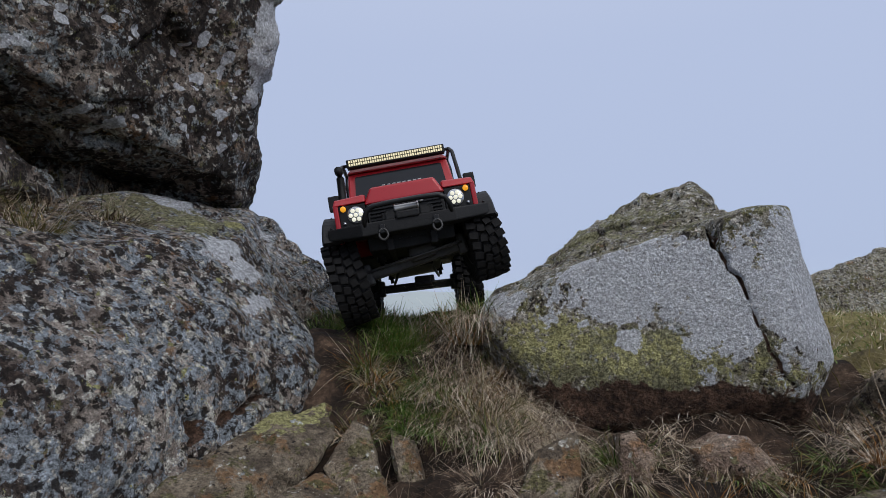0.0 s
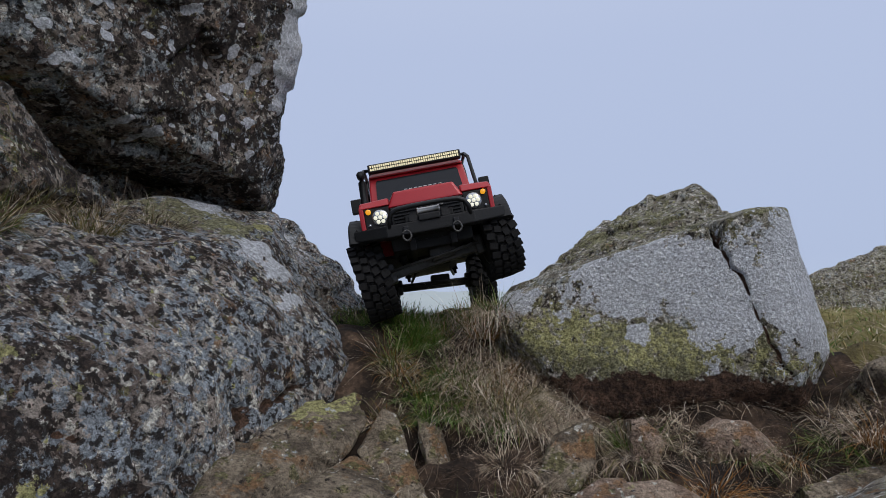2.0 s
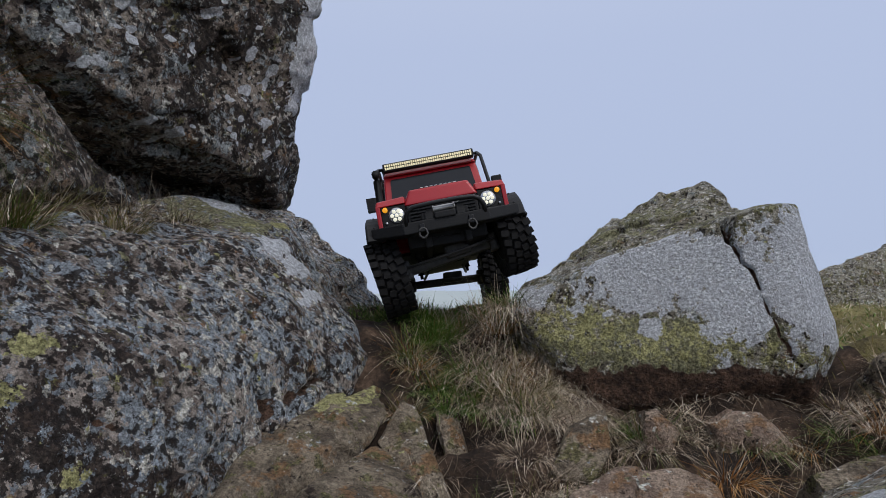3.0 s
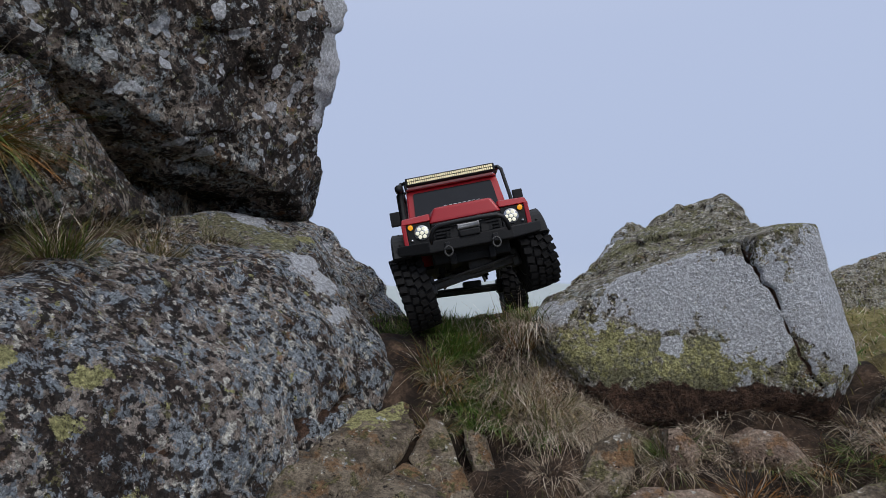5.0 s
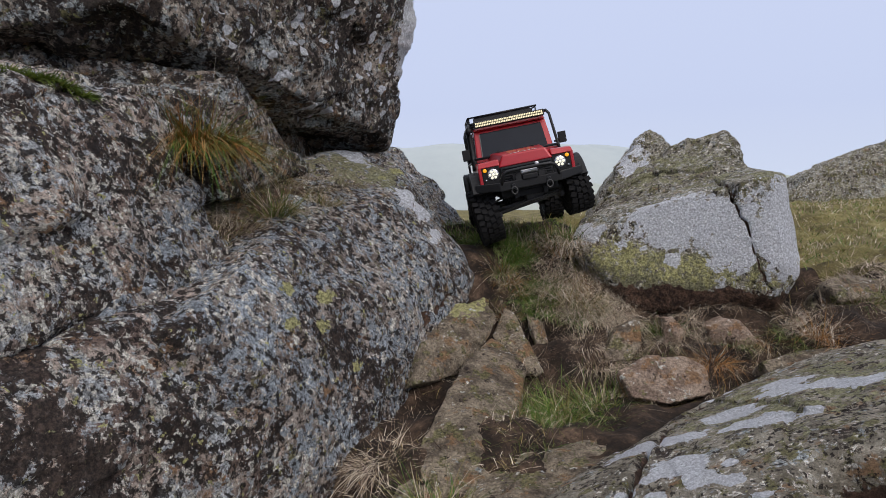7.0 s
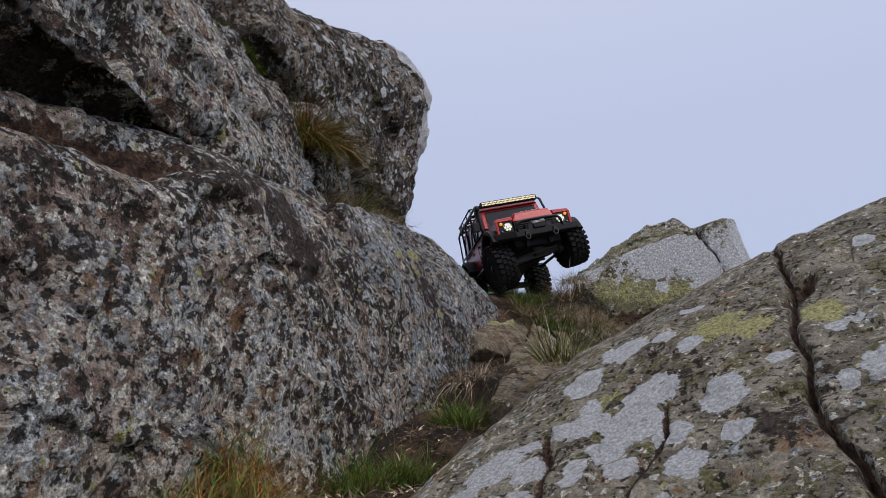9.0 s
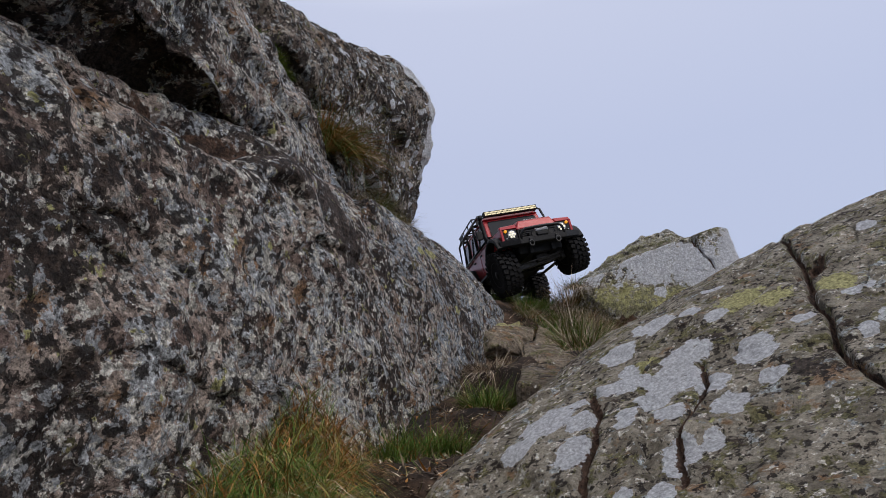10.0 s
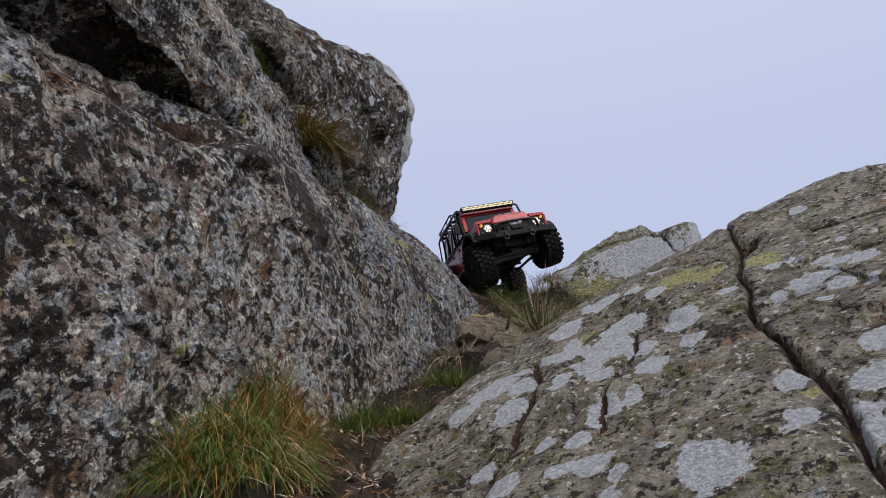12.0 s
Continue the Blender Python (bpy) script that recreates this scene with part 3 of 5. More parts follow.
rng_d = np.random.default_rng(21)
DOTS = [("white", (-0.45, rng_d.uniform(0.5, 1.08), rng_d.uniform(1.24, 1.72)), (0.4, q, q * rng_d.uniform(0.8, 1.6)), 1.0) for q in 0.0026 + 0.0066 * rng_d.random(280) ** 2.2]
DOTS += [("white", (-0.32, 1.02, 1.50), (0.045, 0.06, 0.24), 0.80), ("white", (-0.36, 0.98, 1.70), (0.09, 0.07, 0.07), 0.80)]
rock("boulder", "huge dark overhanging boulder spotted with white lichen", UPPER, M_UPPER, res=0.0075, seed=4, patches=DOTS)
FILL = [(-1.2, 0.8, 1.0), (-0.56, 0.86, 1.0), (-0.52, 1.3, 1.0), (-1.2, 1.4, 1.0), (-1.2, 0.8, 1.38), (-0.60, 0.88, 1.30), (-0.56, 1.3, 1.33), (-1.2, 1.4, 1.38)]
rock("rock", "dark stone packed under the overhanging boulder", FILL, M_UPPER, res=0.012, seed=13)
SPLIT_A = [(0.078, 0.895, 1.024), (0.05, 0.83, 0.985), (0.085, 0.80, 0.94), (0.22, 0.735, 0.905), (0.15, 0.79, 1.03), (0.215, 0.77, 1.06), (0.325, 0.745, 1.09), (0.12, 0.95, 1.03), (0.42, 1.0, 1.15), (0.05, 0.95, 0.85), (0.45, 1.0, 0.85),
           (0.10, 0.85, 0.85), (0.18, 0.765, 0.835), (0.44, 0.735, 0.835), (0.40, 0.715, 1.118), (0.44, 0.735, 1.122), (0.472, 0.735, 1.0), (0.468, 0.70, 0.925), (0.416, 0.680, 0.893), (0.42, 0.672, 0.955), (0.47, 0.9, 1.10), (0.52, 0.95, 0.9)]
SPLIT_PATCHES = [("white", (0.24, 0.75, 1.03), (0.13, 0.06, 0.055), 1.0), ("white", (0.35, 0.73, 1.0), (0.06, 0.06, 0.075), 1.0), ("white", (0.075, 0.82, 0.995), (0.03, 0.04, 0.02), 1.0),
                 ("white", (0.235, 0.735, 0.952), (0.014, 0.04, 0.016), 1.0), ("white", (0.43, 0.70, 1.02), (0.06, 0.07, 0.10), 1.0), ("white", (0.455, 0.70, 0.95), (0.03, 0.06, 0.03), 1.0),
                 ("yellow", (0.14, 0.78, 0.955), (0.09, 0.06, 0.045), 0.58), ("yellow", (0.30, 0.73, 0.93), (0.14, 0.06, 0.03), 0.60), ("yellow", (0.42, 0.69, 0.915), (0.05, 0.05, 0.022), 0.6),
                 ("moss", (0.22, 0.74, 0.925), (0.24, 0.08, 0.045), 0.72), ("moss", (0.42, 0.72, 1.125), (0.06, 0.06, 0.016), 0.8), ("moss", (0.3, 0.9, 1.12), (0.15, 0.12, 0.04), 0.6),
                 ("earth_crack_shade", (0.3, 0.74, 0.862), (0.28, 0.12, 0.032), 1.0)]
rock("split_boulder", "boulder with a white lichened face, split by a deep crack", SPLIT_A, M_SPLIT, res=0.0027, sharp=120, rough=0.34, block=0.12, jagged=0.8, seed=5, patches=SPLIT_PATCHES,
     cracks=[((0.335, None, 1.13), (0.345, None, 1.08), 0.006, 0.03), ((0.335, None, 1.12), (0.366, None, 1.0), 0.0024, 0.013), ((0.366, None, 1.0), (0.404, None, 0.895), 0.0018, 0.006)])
HUMP = [(0.09, 0.98, 1.02), (0.24, 1.05, 1.125), (0.37, 1.06, 1.212), (0.44, 1.06, 1.228), (0.48, 1.04, 1.19), (0.54, 1.05, 1.05), (0.56, 1.1, 0.9), (0.1, 1.2, 0.9), (0.06, 0.95, 0.9),
        (0.3, 1.25, 1.1), (0.5, 1.3, 0.95), (0.42, 0.86, 1.13), (0.36, 0.80, 1.09), (0.2, 0.86, 1.06), (0.44, 0.9, 0.9)]
rock("boulder", "rounded olive boulder top with mossy crevices", HUMP, M_SPLIT, res=0.006, seed=7, patches=[("moss", (0.3, 1.0, 1.12), (0.2, 0.15, 0.05), 0.55)])
PEAK = [(0.47, 1.78, 1.285), (0.44, 1.72, 1.27), (0.30, 1.6, 1.10), (0.22, 1.6, 0.95), (0.62, 1.6, 0.95), (0.55, 1.75, 1.20), (0.6, 2.0, 1.0), (0.3, 2.0, 1.0), (0.25, 1.8, 0.9), (0.52, 1.55, 1.08)]
rock("boulder", "pointed grey boulder with white lichen streaks", PEAK, M_SPLIT, res=0.010, seed=8, patches=[("white", (0.38, 1.65, 1.15), (0.05, 0.1, 0.12), 0.7)])
FARR = [(1.25, 2.45, 1.0), (1.5, 2.5, 1.17), (1.75, 2.55, 1.255), (2.2, 2.6, 1.36), (2.9, 2.6, 1.40), (3.2, 2.8, 0.9), (1.2, 2.6, 0.85), (2.0, 3.3, 1.2), (3.0, 3.3, 1.0), (1.4, 3.2, 0.95), (2.2, 2.3, 0.95)]
rock("boulder", "broad grey outcrop at the edge of the turf", FARR, M_SPLIT, res=0.016, seed=9)
BACK = [(-0.43, 1.28, 1.215), (-0.355, 1.3, 1.165), (-0.26, 1.3, 1.075), (-0.18, 1.3, 0.975), (-0.12, 1.3, 0.85), (-0.38, 1.15, 1.10), (-0.25, 1.15, 1.0), (-0.2, 1.15, 0.85), (-0.7, 1.2, 1.2), (-0.7, 1.6, 1.2),
        (-0.35, 1.6, 1.1), (-0.2, 1.6, 0.9), (-0.7, 1.6, 0.8), (-0.5, 1.1, 0.85)]
rock("boulder", "sloping grey boulder behind the ledge", BACK, M_LEFT, res=0.008, seed=10, patches=[("white", (-0.38, 1.2, 1.14), (0.06, 0.06, 0.06), 0.7)])
SLAB = [(-0.488, -0.185, 0.541), (-0.459, -0.132, 0.575), (-0.433, -0.090, 0.603), (-0.385, -0.066, 0.635), (-0.325, -0.045, 0.672), (-0.47, -0.35, 0.490), (-0.42, -0.55, 0.443), (-0.24, 0.06, 0.72), (-0.10, 0.12, 0.79), (0.02, 0.22, 0.79), (0.10, 0.36, 0.78), (0.27, 0.46, 0.815), (0.62, 0.52, 0.895),
        (0.10, -0.05, 0.888), (0.35, 0.10, 0.972), (0.9, 0.2, 1.035), (0.9, -0.6, 0.98), (0.0, -0.7, 0.603), (0.3, -0.75, 0.735), (0.9, 0.5, 0.6), (0.9, -0.7, 0.4), (-0.3, -0.6, 0.35), (-0.46, -0.1, 0.4), (0.1, 0.45, 0.5)]
ROSETTES_MID = [(-0.275, -0.146, 0.0252), (-0.245, -0.182, 0.0258), (-0.216, -0.156, 0.0223), (-0.273, -0.197, 0.013), (-0.272, -0.222, 0.0122), (-0.23, -0.217, 0.0132), (-0.239, -0.251, 0.0144), (-0.267, -0.269, 0.0099), (-0.287, -0.263, 0.0146), (-0.3, -0.277, 0.0066),
                (-0.297, -0.202, 0.0093), (-0.343, -0.144, 0.0231), (-0.324, -0.173, 0.0145), (-0.342, -0.206, 0.0171), (-0.313, -0.143, 0.0093), (-0.375, -0.163, 0.0141), (-0.187, -0.213, 0.0182), (-0.202, -0.252, 0.0104), (-0.14, -0.214, 0.0082), (-0.162, -0.124, 0.0114)]
ROSETTES_LOW = [(-0.207, -0.363, 0.0102), (-0.243, -0.401, 0.0061), (-0.235, -0.4, 0.0085), (-0.285, -0.39, 0.0198), (-0.321, -0.294, 0.0104), (-0.34, -0.278, 0.0082), (-0.323, -0.328, 0.0142), (-0.32, -0.351, 0.0072), (-0.337, -0.317, 0.0067), (-0.346, -0.315, 0.0076),
                (-0.38, -0.257, 0.0102), (-0.377, -0.292, 0.0147), (-0.334, -0.364, 0.008), (-0.36, -0.334, 0.0048), (-0.292, -0.353, 0.004), (-0.254, -0.12, 0.0098), (-0.199, -0.065, 0.0225), (-0.246, -0.079, 0.0198), (-0.168, -0.089, 0.0114), (-0.123, -0.062, 0.0114)]
ROSETTES_EAST = [(-0.093, -0.219, 0.0093), (-0.111, -0.278, 0.0164), (-0.097, -0.283, 0.0101), (-0.069, -0.279, 0.0188), (-0.108, -0.307, 0.0094), (-0.162, -0.382, 0.01), (-0.19, -0.407, 0.0126), (-0.211, -0.42, 0.0076), (-0.224, -0.433, 0.0087),
                 (-0.076, -0.215, 0.0081), (-0.069, -0.248, 0.0082), (-0.134, -0.271, 0.0072), (-0.13, -0.312, 0.0059)]
ROSETTES_BACK = [(0.03, 0.201, 0.034), (0.061, 0.18, 0.034), (0.037, 0.082, 0.0261), (0.045, 0.047, 0.0181), (0.179, 0.379, 0.012), (0.141, 0.215, 0.034), (0.132, 0.131, 0.034), (0.24, 0.295, 0.032), (0.208, 0.248, 0.03), (0.229, 0.199, 0.032), (0.173, 0.112, 0.0127), (0.074, 0.058, 0.0072),
                 (0.064, 0.03, 0.0108), (-0.017, 0.066, 0.01), (0.001, 0.043, 0.0111), (0.252, 0.16, 0.03), (0.011, 0.078, 0.0113)]
SPOTS = [("white", (x, y, 0.75), (0.94 * q, 0.94 * q, 0.6), 1.0) for x, y, q in ROSETTES_MID + ROSETTES_LOW + ROSETTES_EAST + ROSETTES_BACK]
SPOTS += [("yellow", (x, y, 0.75), (q, q, 0.3), 0.8) for x, y, q in ((-0.131, -0.122, 0.024), (-0.121, -0.155, 0.018), (-0.08, -0.187, 0.018), (-0.211, -0.382, 0.006), (-0.242, -0.126, 0.012))] + [("moss", (0.2, 0.25, 0.88), (0.2, 0.2, 0.1), 0.55)]
rng_s = np.random.default_rng(12)
for k in range(70):
    sx, sy, rr = rng_s.uniform(-0.42, 0.5), rng_s.uniform(-0.55, 0.42), rng_s.uniform(0.003, 0.009)
    SPOTS.append(("white", (sx, sy, 0.75), (rr, rr * rng_s.uniform(0.7, 1.3), 0.6), 1.0))
SLAB_JOINTS = [  # line of the crack, half width, depth
    ([(0.03, 0.02), (-0.03, -0.08), (-0.076, -0.148), (-0.112, -0.20), (-0.158, -0.264), (-0.176, -0.298), (-0.188, -0.334), (-0.197, -0.366), (-0.21, -0.398), (-0.232, -0.436), (-0.26, -0.48)], 0.0027, 0.011),
    ([(-0.297, -0.133), (-0.309, -0.172), (-0.33, -0.211), (-0.352, -0.246), (-0.381, -0.272), (-0.40, -0.31)], 0.0028, 0.008),
    ([(-0.218, -0.182), (-0.238, -0.215), (-0.281, -0.249), (-0.312, -0.30)], 0.0022, 0.006),
    ([(0.20, 0.38), (0.10, 0.298), (0.031, 0.161), (-0.004, 0.09), (-0.02, 0.055)], 0.0040, 0.012)]
rock("boulder", "sloping olive-grey boulder dotted with white lichen rosettes", SLAB, M_SLAB, res=0.0032, sharp=30, rough=0.40, jagged=0.35, seed=11, patches=SPOTS,
     cracks=[((x0, y0, None), (x1, y1, None), w, d) for line, w, d in SLAB_JOINTS for (x0, y0), (x1, y1) in zip(line, line[1:])] + [((-0.076, -0.148, None), (-0.045, -0.125, None), 0.010, 0.02), ((0.132, -0.008, None), (0.146, -0.02, None), 0.020, 0.06)])
GULLY = [  # label, corners of the seen face, depth behind it
    ("long brown slab wedged in the gully", [(-0.17, 0.57, 0.795), (-0.13, 0.66, 0.808), (-0.072, 0.63, 0.775), (-0.095, 0.45, 0.748), (-0.22, 0.33, 0.735), (-0.15, 0.27, 0.715), (-0.29, 0.18, 0.685), (-0.22, 0.12, 0.67)], (0, 0.02, -0.16)),
    ("pale slab lying beside the olive boulder", [(-0.22, 0.10, 0.705), (-0.10, 0.12, 0.735), (-0.10, 0.30, 0.735), (-0.02, 0.42, 0.74), (0.03, 0.33, 0.745), (-0.18, 0.28, 0.712), (-0.26, -0.02, 0.66)], (0.02, 0, -0.14)),
    ("yellow-stained rock in the gully", [(-0.136, 0.745, 0.863), (-0.123, 0.70, 0.838), (-0.136, 0.68, 0.815), (-0.175, 0.62, 0.784), (-0.255, 0.70, 0.845), (-0.262, 0.60, 0.825), (-0.25, 0.50, 0.78), (-0.165, 0.60, 0.765)], (-0.10, 0.08, -0.08)),
    ("narrow upright brown rock", [(-0.102, 0.715, 0.860), (-0.128, 0.675, 0.812), (-0.078, 0.715, 0.850), (-0.045, 0.61, 0.765), (-0.075, 0.605, 0.765), (-0.095, 0.65, 0.80)], (0, 0.10, -0.05)),
    ("small dull purple stone in the bank", [(-0.062, 0.73, 0.846), (-0.045, 0.67, 0.803), (-0.006, 0.67, 0.771), (-0.03, 0.72, 0.835), (-0.045, 0.66, 0.765)], (0.01, 0.09, -0.03)),
    ("grey stone with a pale foot", [(0.066, 0.625, 0.786), (0.105, 0.68, 0.830), (0.152, 0.685, 0.850), (0.150, 0.645, 0.806), (0.12, 0.62, 0.778), (0.075, 0.63, 0.772)], (0.01, 0.09, -0.03)),
    ("pinkish tapered stone in the bank", [(0.192, 0.675, 0.853), (0.211, 0.675, 0.858), (0.238, 0.655, 0.827), (0.220, 0.645, 0.797), (0.188, 0.65, 0.803), (0.21, 0.64, 0.825)], (0, 0.09, -0.02)),
    ("rounded pinkish stone in the bank", [(0.268, 0.665, 0.838), (0.305, 0.67, 0.853), (0.330, 0.665, 0.852), (0.358, 0.645, 0.815), (0.34, 0.64, 0.797), (0.275, 0.645, 0.803), (0.31, 0.63, 0.825)], (0, 0.09, -0.02)),
    ("low broad pinkish stone", [(0.090, 0.545, 0.787), (0.136, 0.57, 0.806), (0.199, 0.575, 0.808), (0.228, 0.55, 0.795), (0.22, 0.50, 0.77), (0.15, 0.48, 0.76), (0.10, 0.50, 0.762)], (0, 0.08, -0.06)),
    ("flat brown stone half buried", [(0.32, 0.55, 0.810), (0.40, 0.57, 0.825), (0.46, 0.55, 0.835), (0.42, 0.51, 0.80), (0.33, 0.51, 0.785)], (0, 0.06, -0.06)),
    ("grey stone at the edge of the turf", [(0.50, 0.70, 0.915), (0.54, 0.72, 0.930), (0.60, 0.71, 0.92), (0.58, 0.67, 0.895), (0.51, 0.67, 0.89)], (0, 0.07, -0.06)),
    ("small brown stone in the bank", [(0.41, 0.665, 0.842), (0.44, 0.675, 0.850), (0.47, 0.66, 0.838), (0.45, 0.645, 0.822), (0.42, 0.645, 0.822)], (0, 0.06, -0.02)),
    ("small grey stone by the turf", [(0.60, 0.60, 0.895), (0.64, 0.62, 0.905), (0.66, 0.59, 0.89), (0.62, 0.57, 0.875)], (0, 0.06, -0.04)),
]
for k, (lab, front, back) in enumerate(GULLY):
    mid_f = Vector(np.mean(front, 0))
    front = [tuple(mid_f + (Vector(q) - mid_f) * (0.98 if "bank" in lab or "pale foot" in lab else 1.08) + Vector((0, -0.024, 0.004))) for q in front]
    cor = front + [tuple(Vector(q) * 0.96 + Vector(np.mean(front, 0)) * 0.04 + Vector(back)) for q in front]
    rock("rock", lab, cor, M_PINK if "pink" in lab else M_BROWN, res=0.004, sharp=48, rough=0.42, seed=30 + k,
         patches=[("yellow", (-0.20, 0.71, 0.865), (0.06, 0.06, 0.022), 0.9)] if "yellow" in lab else ())
# ---- grass ----
def ground_z(x, y):
    q = np.stack([x, y, np.zeros_like(x)], 1)
    w = np.exp(-(np.hypot(x, y - 0.8) / 2.5) ** 2)
    return ground_height(x, y) + w * (0.014 * vnoise(q, 8, 61) + 0.012 * vnoise(q, 22, 62) + 0.007 * vnoise(q, 50, 63))


def blades(name, roots, ways, lengths, width, mats, rng, droop=0.6, share=None, wave=0.15):
    """Curved tapered blades of grass. roots, ways: (n, 3); the blade leaves its root along its way and bends down."""
    n, lev = len(roots), 5
    ways = ways / np.linalg.norm(ways, axis=1, keepdims=True)
    flat = ways * np.array((1, 1, 0))
    flat /= np.linalg.norm(flat, axis=1, keepdims=True) + 1e-6
    side = np.stack([-flat[:, 1], flat[:, 0], np.zeros(n)], 1)
    turn = rng.uniform(-1.2, 1.2, n)[:, None]
    side = side * np.cos(turn) + flat * np.sin(turn)
    dr = droop * rng.uniform(0.2, 1.3, n)
    wob = rng.normal(0, wave, (n, 3))
    co = np.zeros((n, lev, 2, 3))
    for k in range(lev):
        s = k / (lev - 1)
        c = roots + lengths[:, None] * (ways * s + flat * (dr * 0.35 * s * s)[:, None] + wob * (s * s))
        c[:, 2] -= lengths * dr * 0.55 * s ** 2.4
        w = width * (1 - s) ** 0.7 * (0.6 + 0.4 * rng.random(n)) * (1.0 if k else 0.7) + 0.00012
        co[:, k, 0] = c - side * w[:, None] / 2
        co[:, k, 1] = c + side * w[:, None] / 2
    base = np.arange(n)[:, None] * (lev * 2) + np.arange(lev - 1)[None] * 2
    q = np.stack([base, base + 1, base + 3, base + 2], -1).reshape(-1, 4)
    me = mesh_from(name, co.reshape(-1, 3), q, mats[0])
    for m in mats[1:]:
        me.materials.append(m)
    share = share or [1 / len(mats)] * len(mats)
    pick = rng.choice(len(mats), n, p=share)
    me.polygons.foreach_set("material_index", np.repeat(pick, lev - 1).astype(np.int32))
    return me


bpy.context.view_layer.update()
GRAPH = bpy.context.evaluated_depsgraph_get()


def rest(x, y, z):
    """The height of the first surface below a point."""
    hit, place, _, _, _, _ = scene.ray_cast(GRAPH, (x, y, z), (0, 0, -1))
    return place.z if hit else z


def tuft(label, at, n, spread, length, mats, share=None, lean=(0, 0, 0.0), open_=0.6, seed=0, width=0.0022, droop=0.7, name="grass_tuft", mess=0.22, dome=0.0):
    rng = np.random.default_rng(seed)
    a = rng.uniform(0, 2 * math.pi, n)
    rr = np.sqrt(rng.random(n)) * spread
    roots = np.stack([np.cos(a) * rr, np.sin(a) * rr, -0.004 - 0.10 * rr + dome * rng.random(n) * np.clip(1 - (rr / spread) ** 2, 0, 1)], 1)
    ways = np.stack([np.cos(a) * open_ * (0.2 + rr / spread), np.sin(a) * open_ * (0.2 + rr / spread), np.ones(n)], 1) + rng.normal(0, mess, (n, 3)) + np.array(lean)
    ob = new(name, blades(name, roots, ways, length * rng.uniform(0.35, 1.1, n), width, mats, rng, droop, share, 0.36))
    ob.location = at
    return tagged(ob, label, "grass", "grass tufts")


def cover(name, label, x0, x1, y0, y1, n, length, mats, share=None, seed=0, flat=0.5, width=0.0018, mask=None, lean=(0, 0, 0), lift=0.0, droop=0.6, category="grass"):
    """Grass strewn over a stretch of the ground."""
    rng = np.random.default_rng(seed)
    x, y = rng.uniform(x0, x1, n), rng.uniform(y0, y1, n)
    if mask:
        keep = mask(x, y, rng)
        x, y = x[keep], y[keep]
    n = len(x)
    roots = np.stack([x, y, ground_z(x, y) - 0.003 + lift], 1)
    ways = np.stack([rng.normal(0, flat, n), rng.normal(0, flat, n), np.abs(rng.normal(0.7, 0.3, n)) + 0.05], 1) + np.array(lean)
    return tagged(new(name, blades(name, roots, ways, length * rng.uniform(0.3, 1.15, n), width, mats, rng, droop, share)), label, category, kind="stuff")


def clump(freq, lim, seed):
    def keep(x, y, rng):
        return vnoise(np.stack([x, y, np.zeros_like(x)], 1), freq, seed) + rng.normal(0, 0.12, len(x)) > lim
    return keep


cover("crest_grass", "short green grass with dry blades on the crest", -0.27, 0.08, 0.84, 1.30, 6500, 0.034, [M_GREEN, M_MIXED, M_STRAW], [0.66, 0.20, 0.14], 1, 0.6, mask=lambda x, y, rng: clump(11, -0.05, 5)(x, y, rng) & ((y > 0.90) | (x > -0.09)))
cover("crest_edge_grass", "green and straw-coloured grass along the crest edge", -0.16, 0.06, 0.93, 1.06, 1500, 0.040, [M_GREEN, M_STRAW, M_MIXED], [0.5, 0.25, 0.25], 10, 0.4)
cover("bank_grass", "half-dry grass hanging down the earth bank", -0.11, 0.17, 0.70, 0.90, 2600, 0.032, [M_MIXED, M_STRAW, M_GREEN], [0.26, 0.64, 0.10], 2, 0.6, lean=(0, -0.45, -0.1), mask=clump(16, 0.05, 6), droop=1.2, width=0.0014)
cover("bank_thatch", "pale dead grass hanging down the bank", -0.03, 0.22, 0.69, 0.85, 5600, 0.040, [M_STRAW, M_DEAD], [0.8, 0.2], 11, 0.7, lean=(0, -0.4, -0.3), lift=0.006, mask=clump(15, 0.0, 12), droop=1.0, width=0.0012)
cover("bank_straw", "grey dead grass and roots matted on the bank", 0.02, 0.68, 0.63, 0.775, 15000, 0.034, [M_STRAW, M_DEAD], [0.62, 0.38], 3, 1.0, lean=(0, -0.25, -0.45), lift=0.004, mask=clump(16, -0.05, 7), droop=0.8, width=0.0013)
cover("bank_roots", "dark dead stems and roots on the bank", -0.10, 0.68, 0.55, 0.77, 5000, 0.036, [M_DEAD], None, 8, 1.0, lean=(0, -0.2, -0.5), lift=0.002, droop=0.8, width=0.0010, category="dead stems")
cover("turf_grass", "short olive and straw-coloured moorland grass", 0.50, 1.9, 0.70, 2.6, 26000, 0.030, [M_MIXED, M_STRAW, M_GREEN], [0.46, 0.34, 0.20], 4, 0.6, width=0.0024, mask=lambda x, y, rng: (x > 0.55 + 0.08 * rng.normal(size=len(x))) | (y > 1.4))
cover("moor_grass", "olive grass on the ground behind the crest", -0.3, 0.6, 1.25, 2.6, 7000, 0.030, [M_MIXED, M_GREEN, M_STRAW], [0.5, 0.15, 0.35], 5, 0.5, width=0.0024)
cover("gully_straw", "dead straw and leaf litter on the gully floor", -0.56, -0.05, -0.35, 0.58, 9000, 0.024, [M_STRAW, M_DEAD, M_MIXED], [0.35, 0.5, 0.15], 6, 1.0, lean=(0, 0, -0.5), lift=0.003, mask=clump(12, -0.3, 8), width=0.0014)
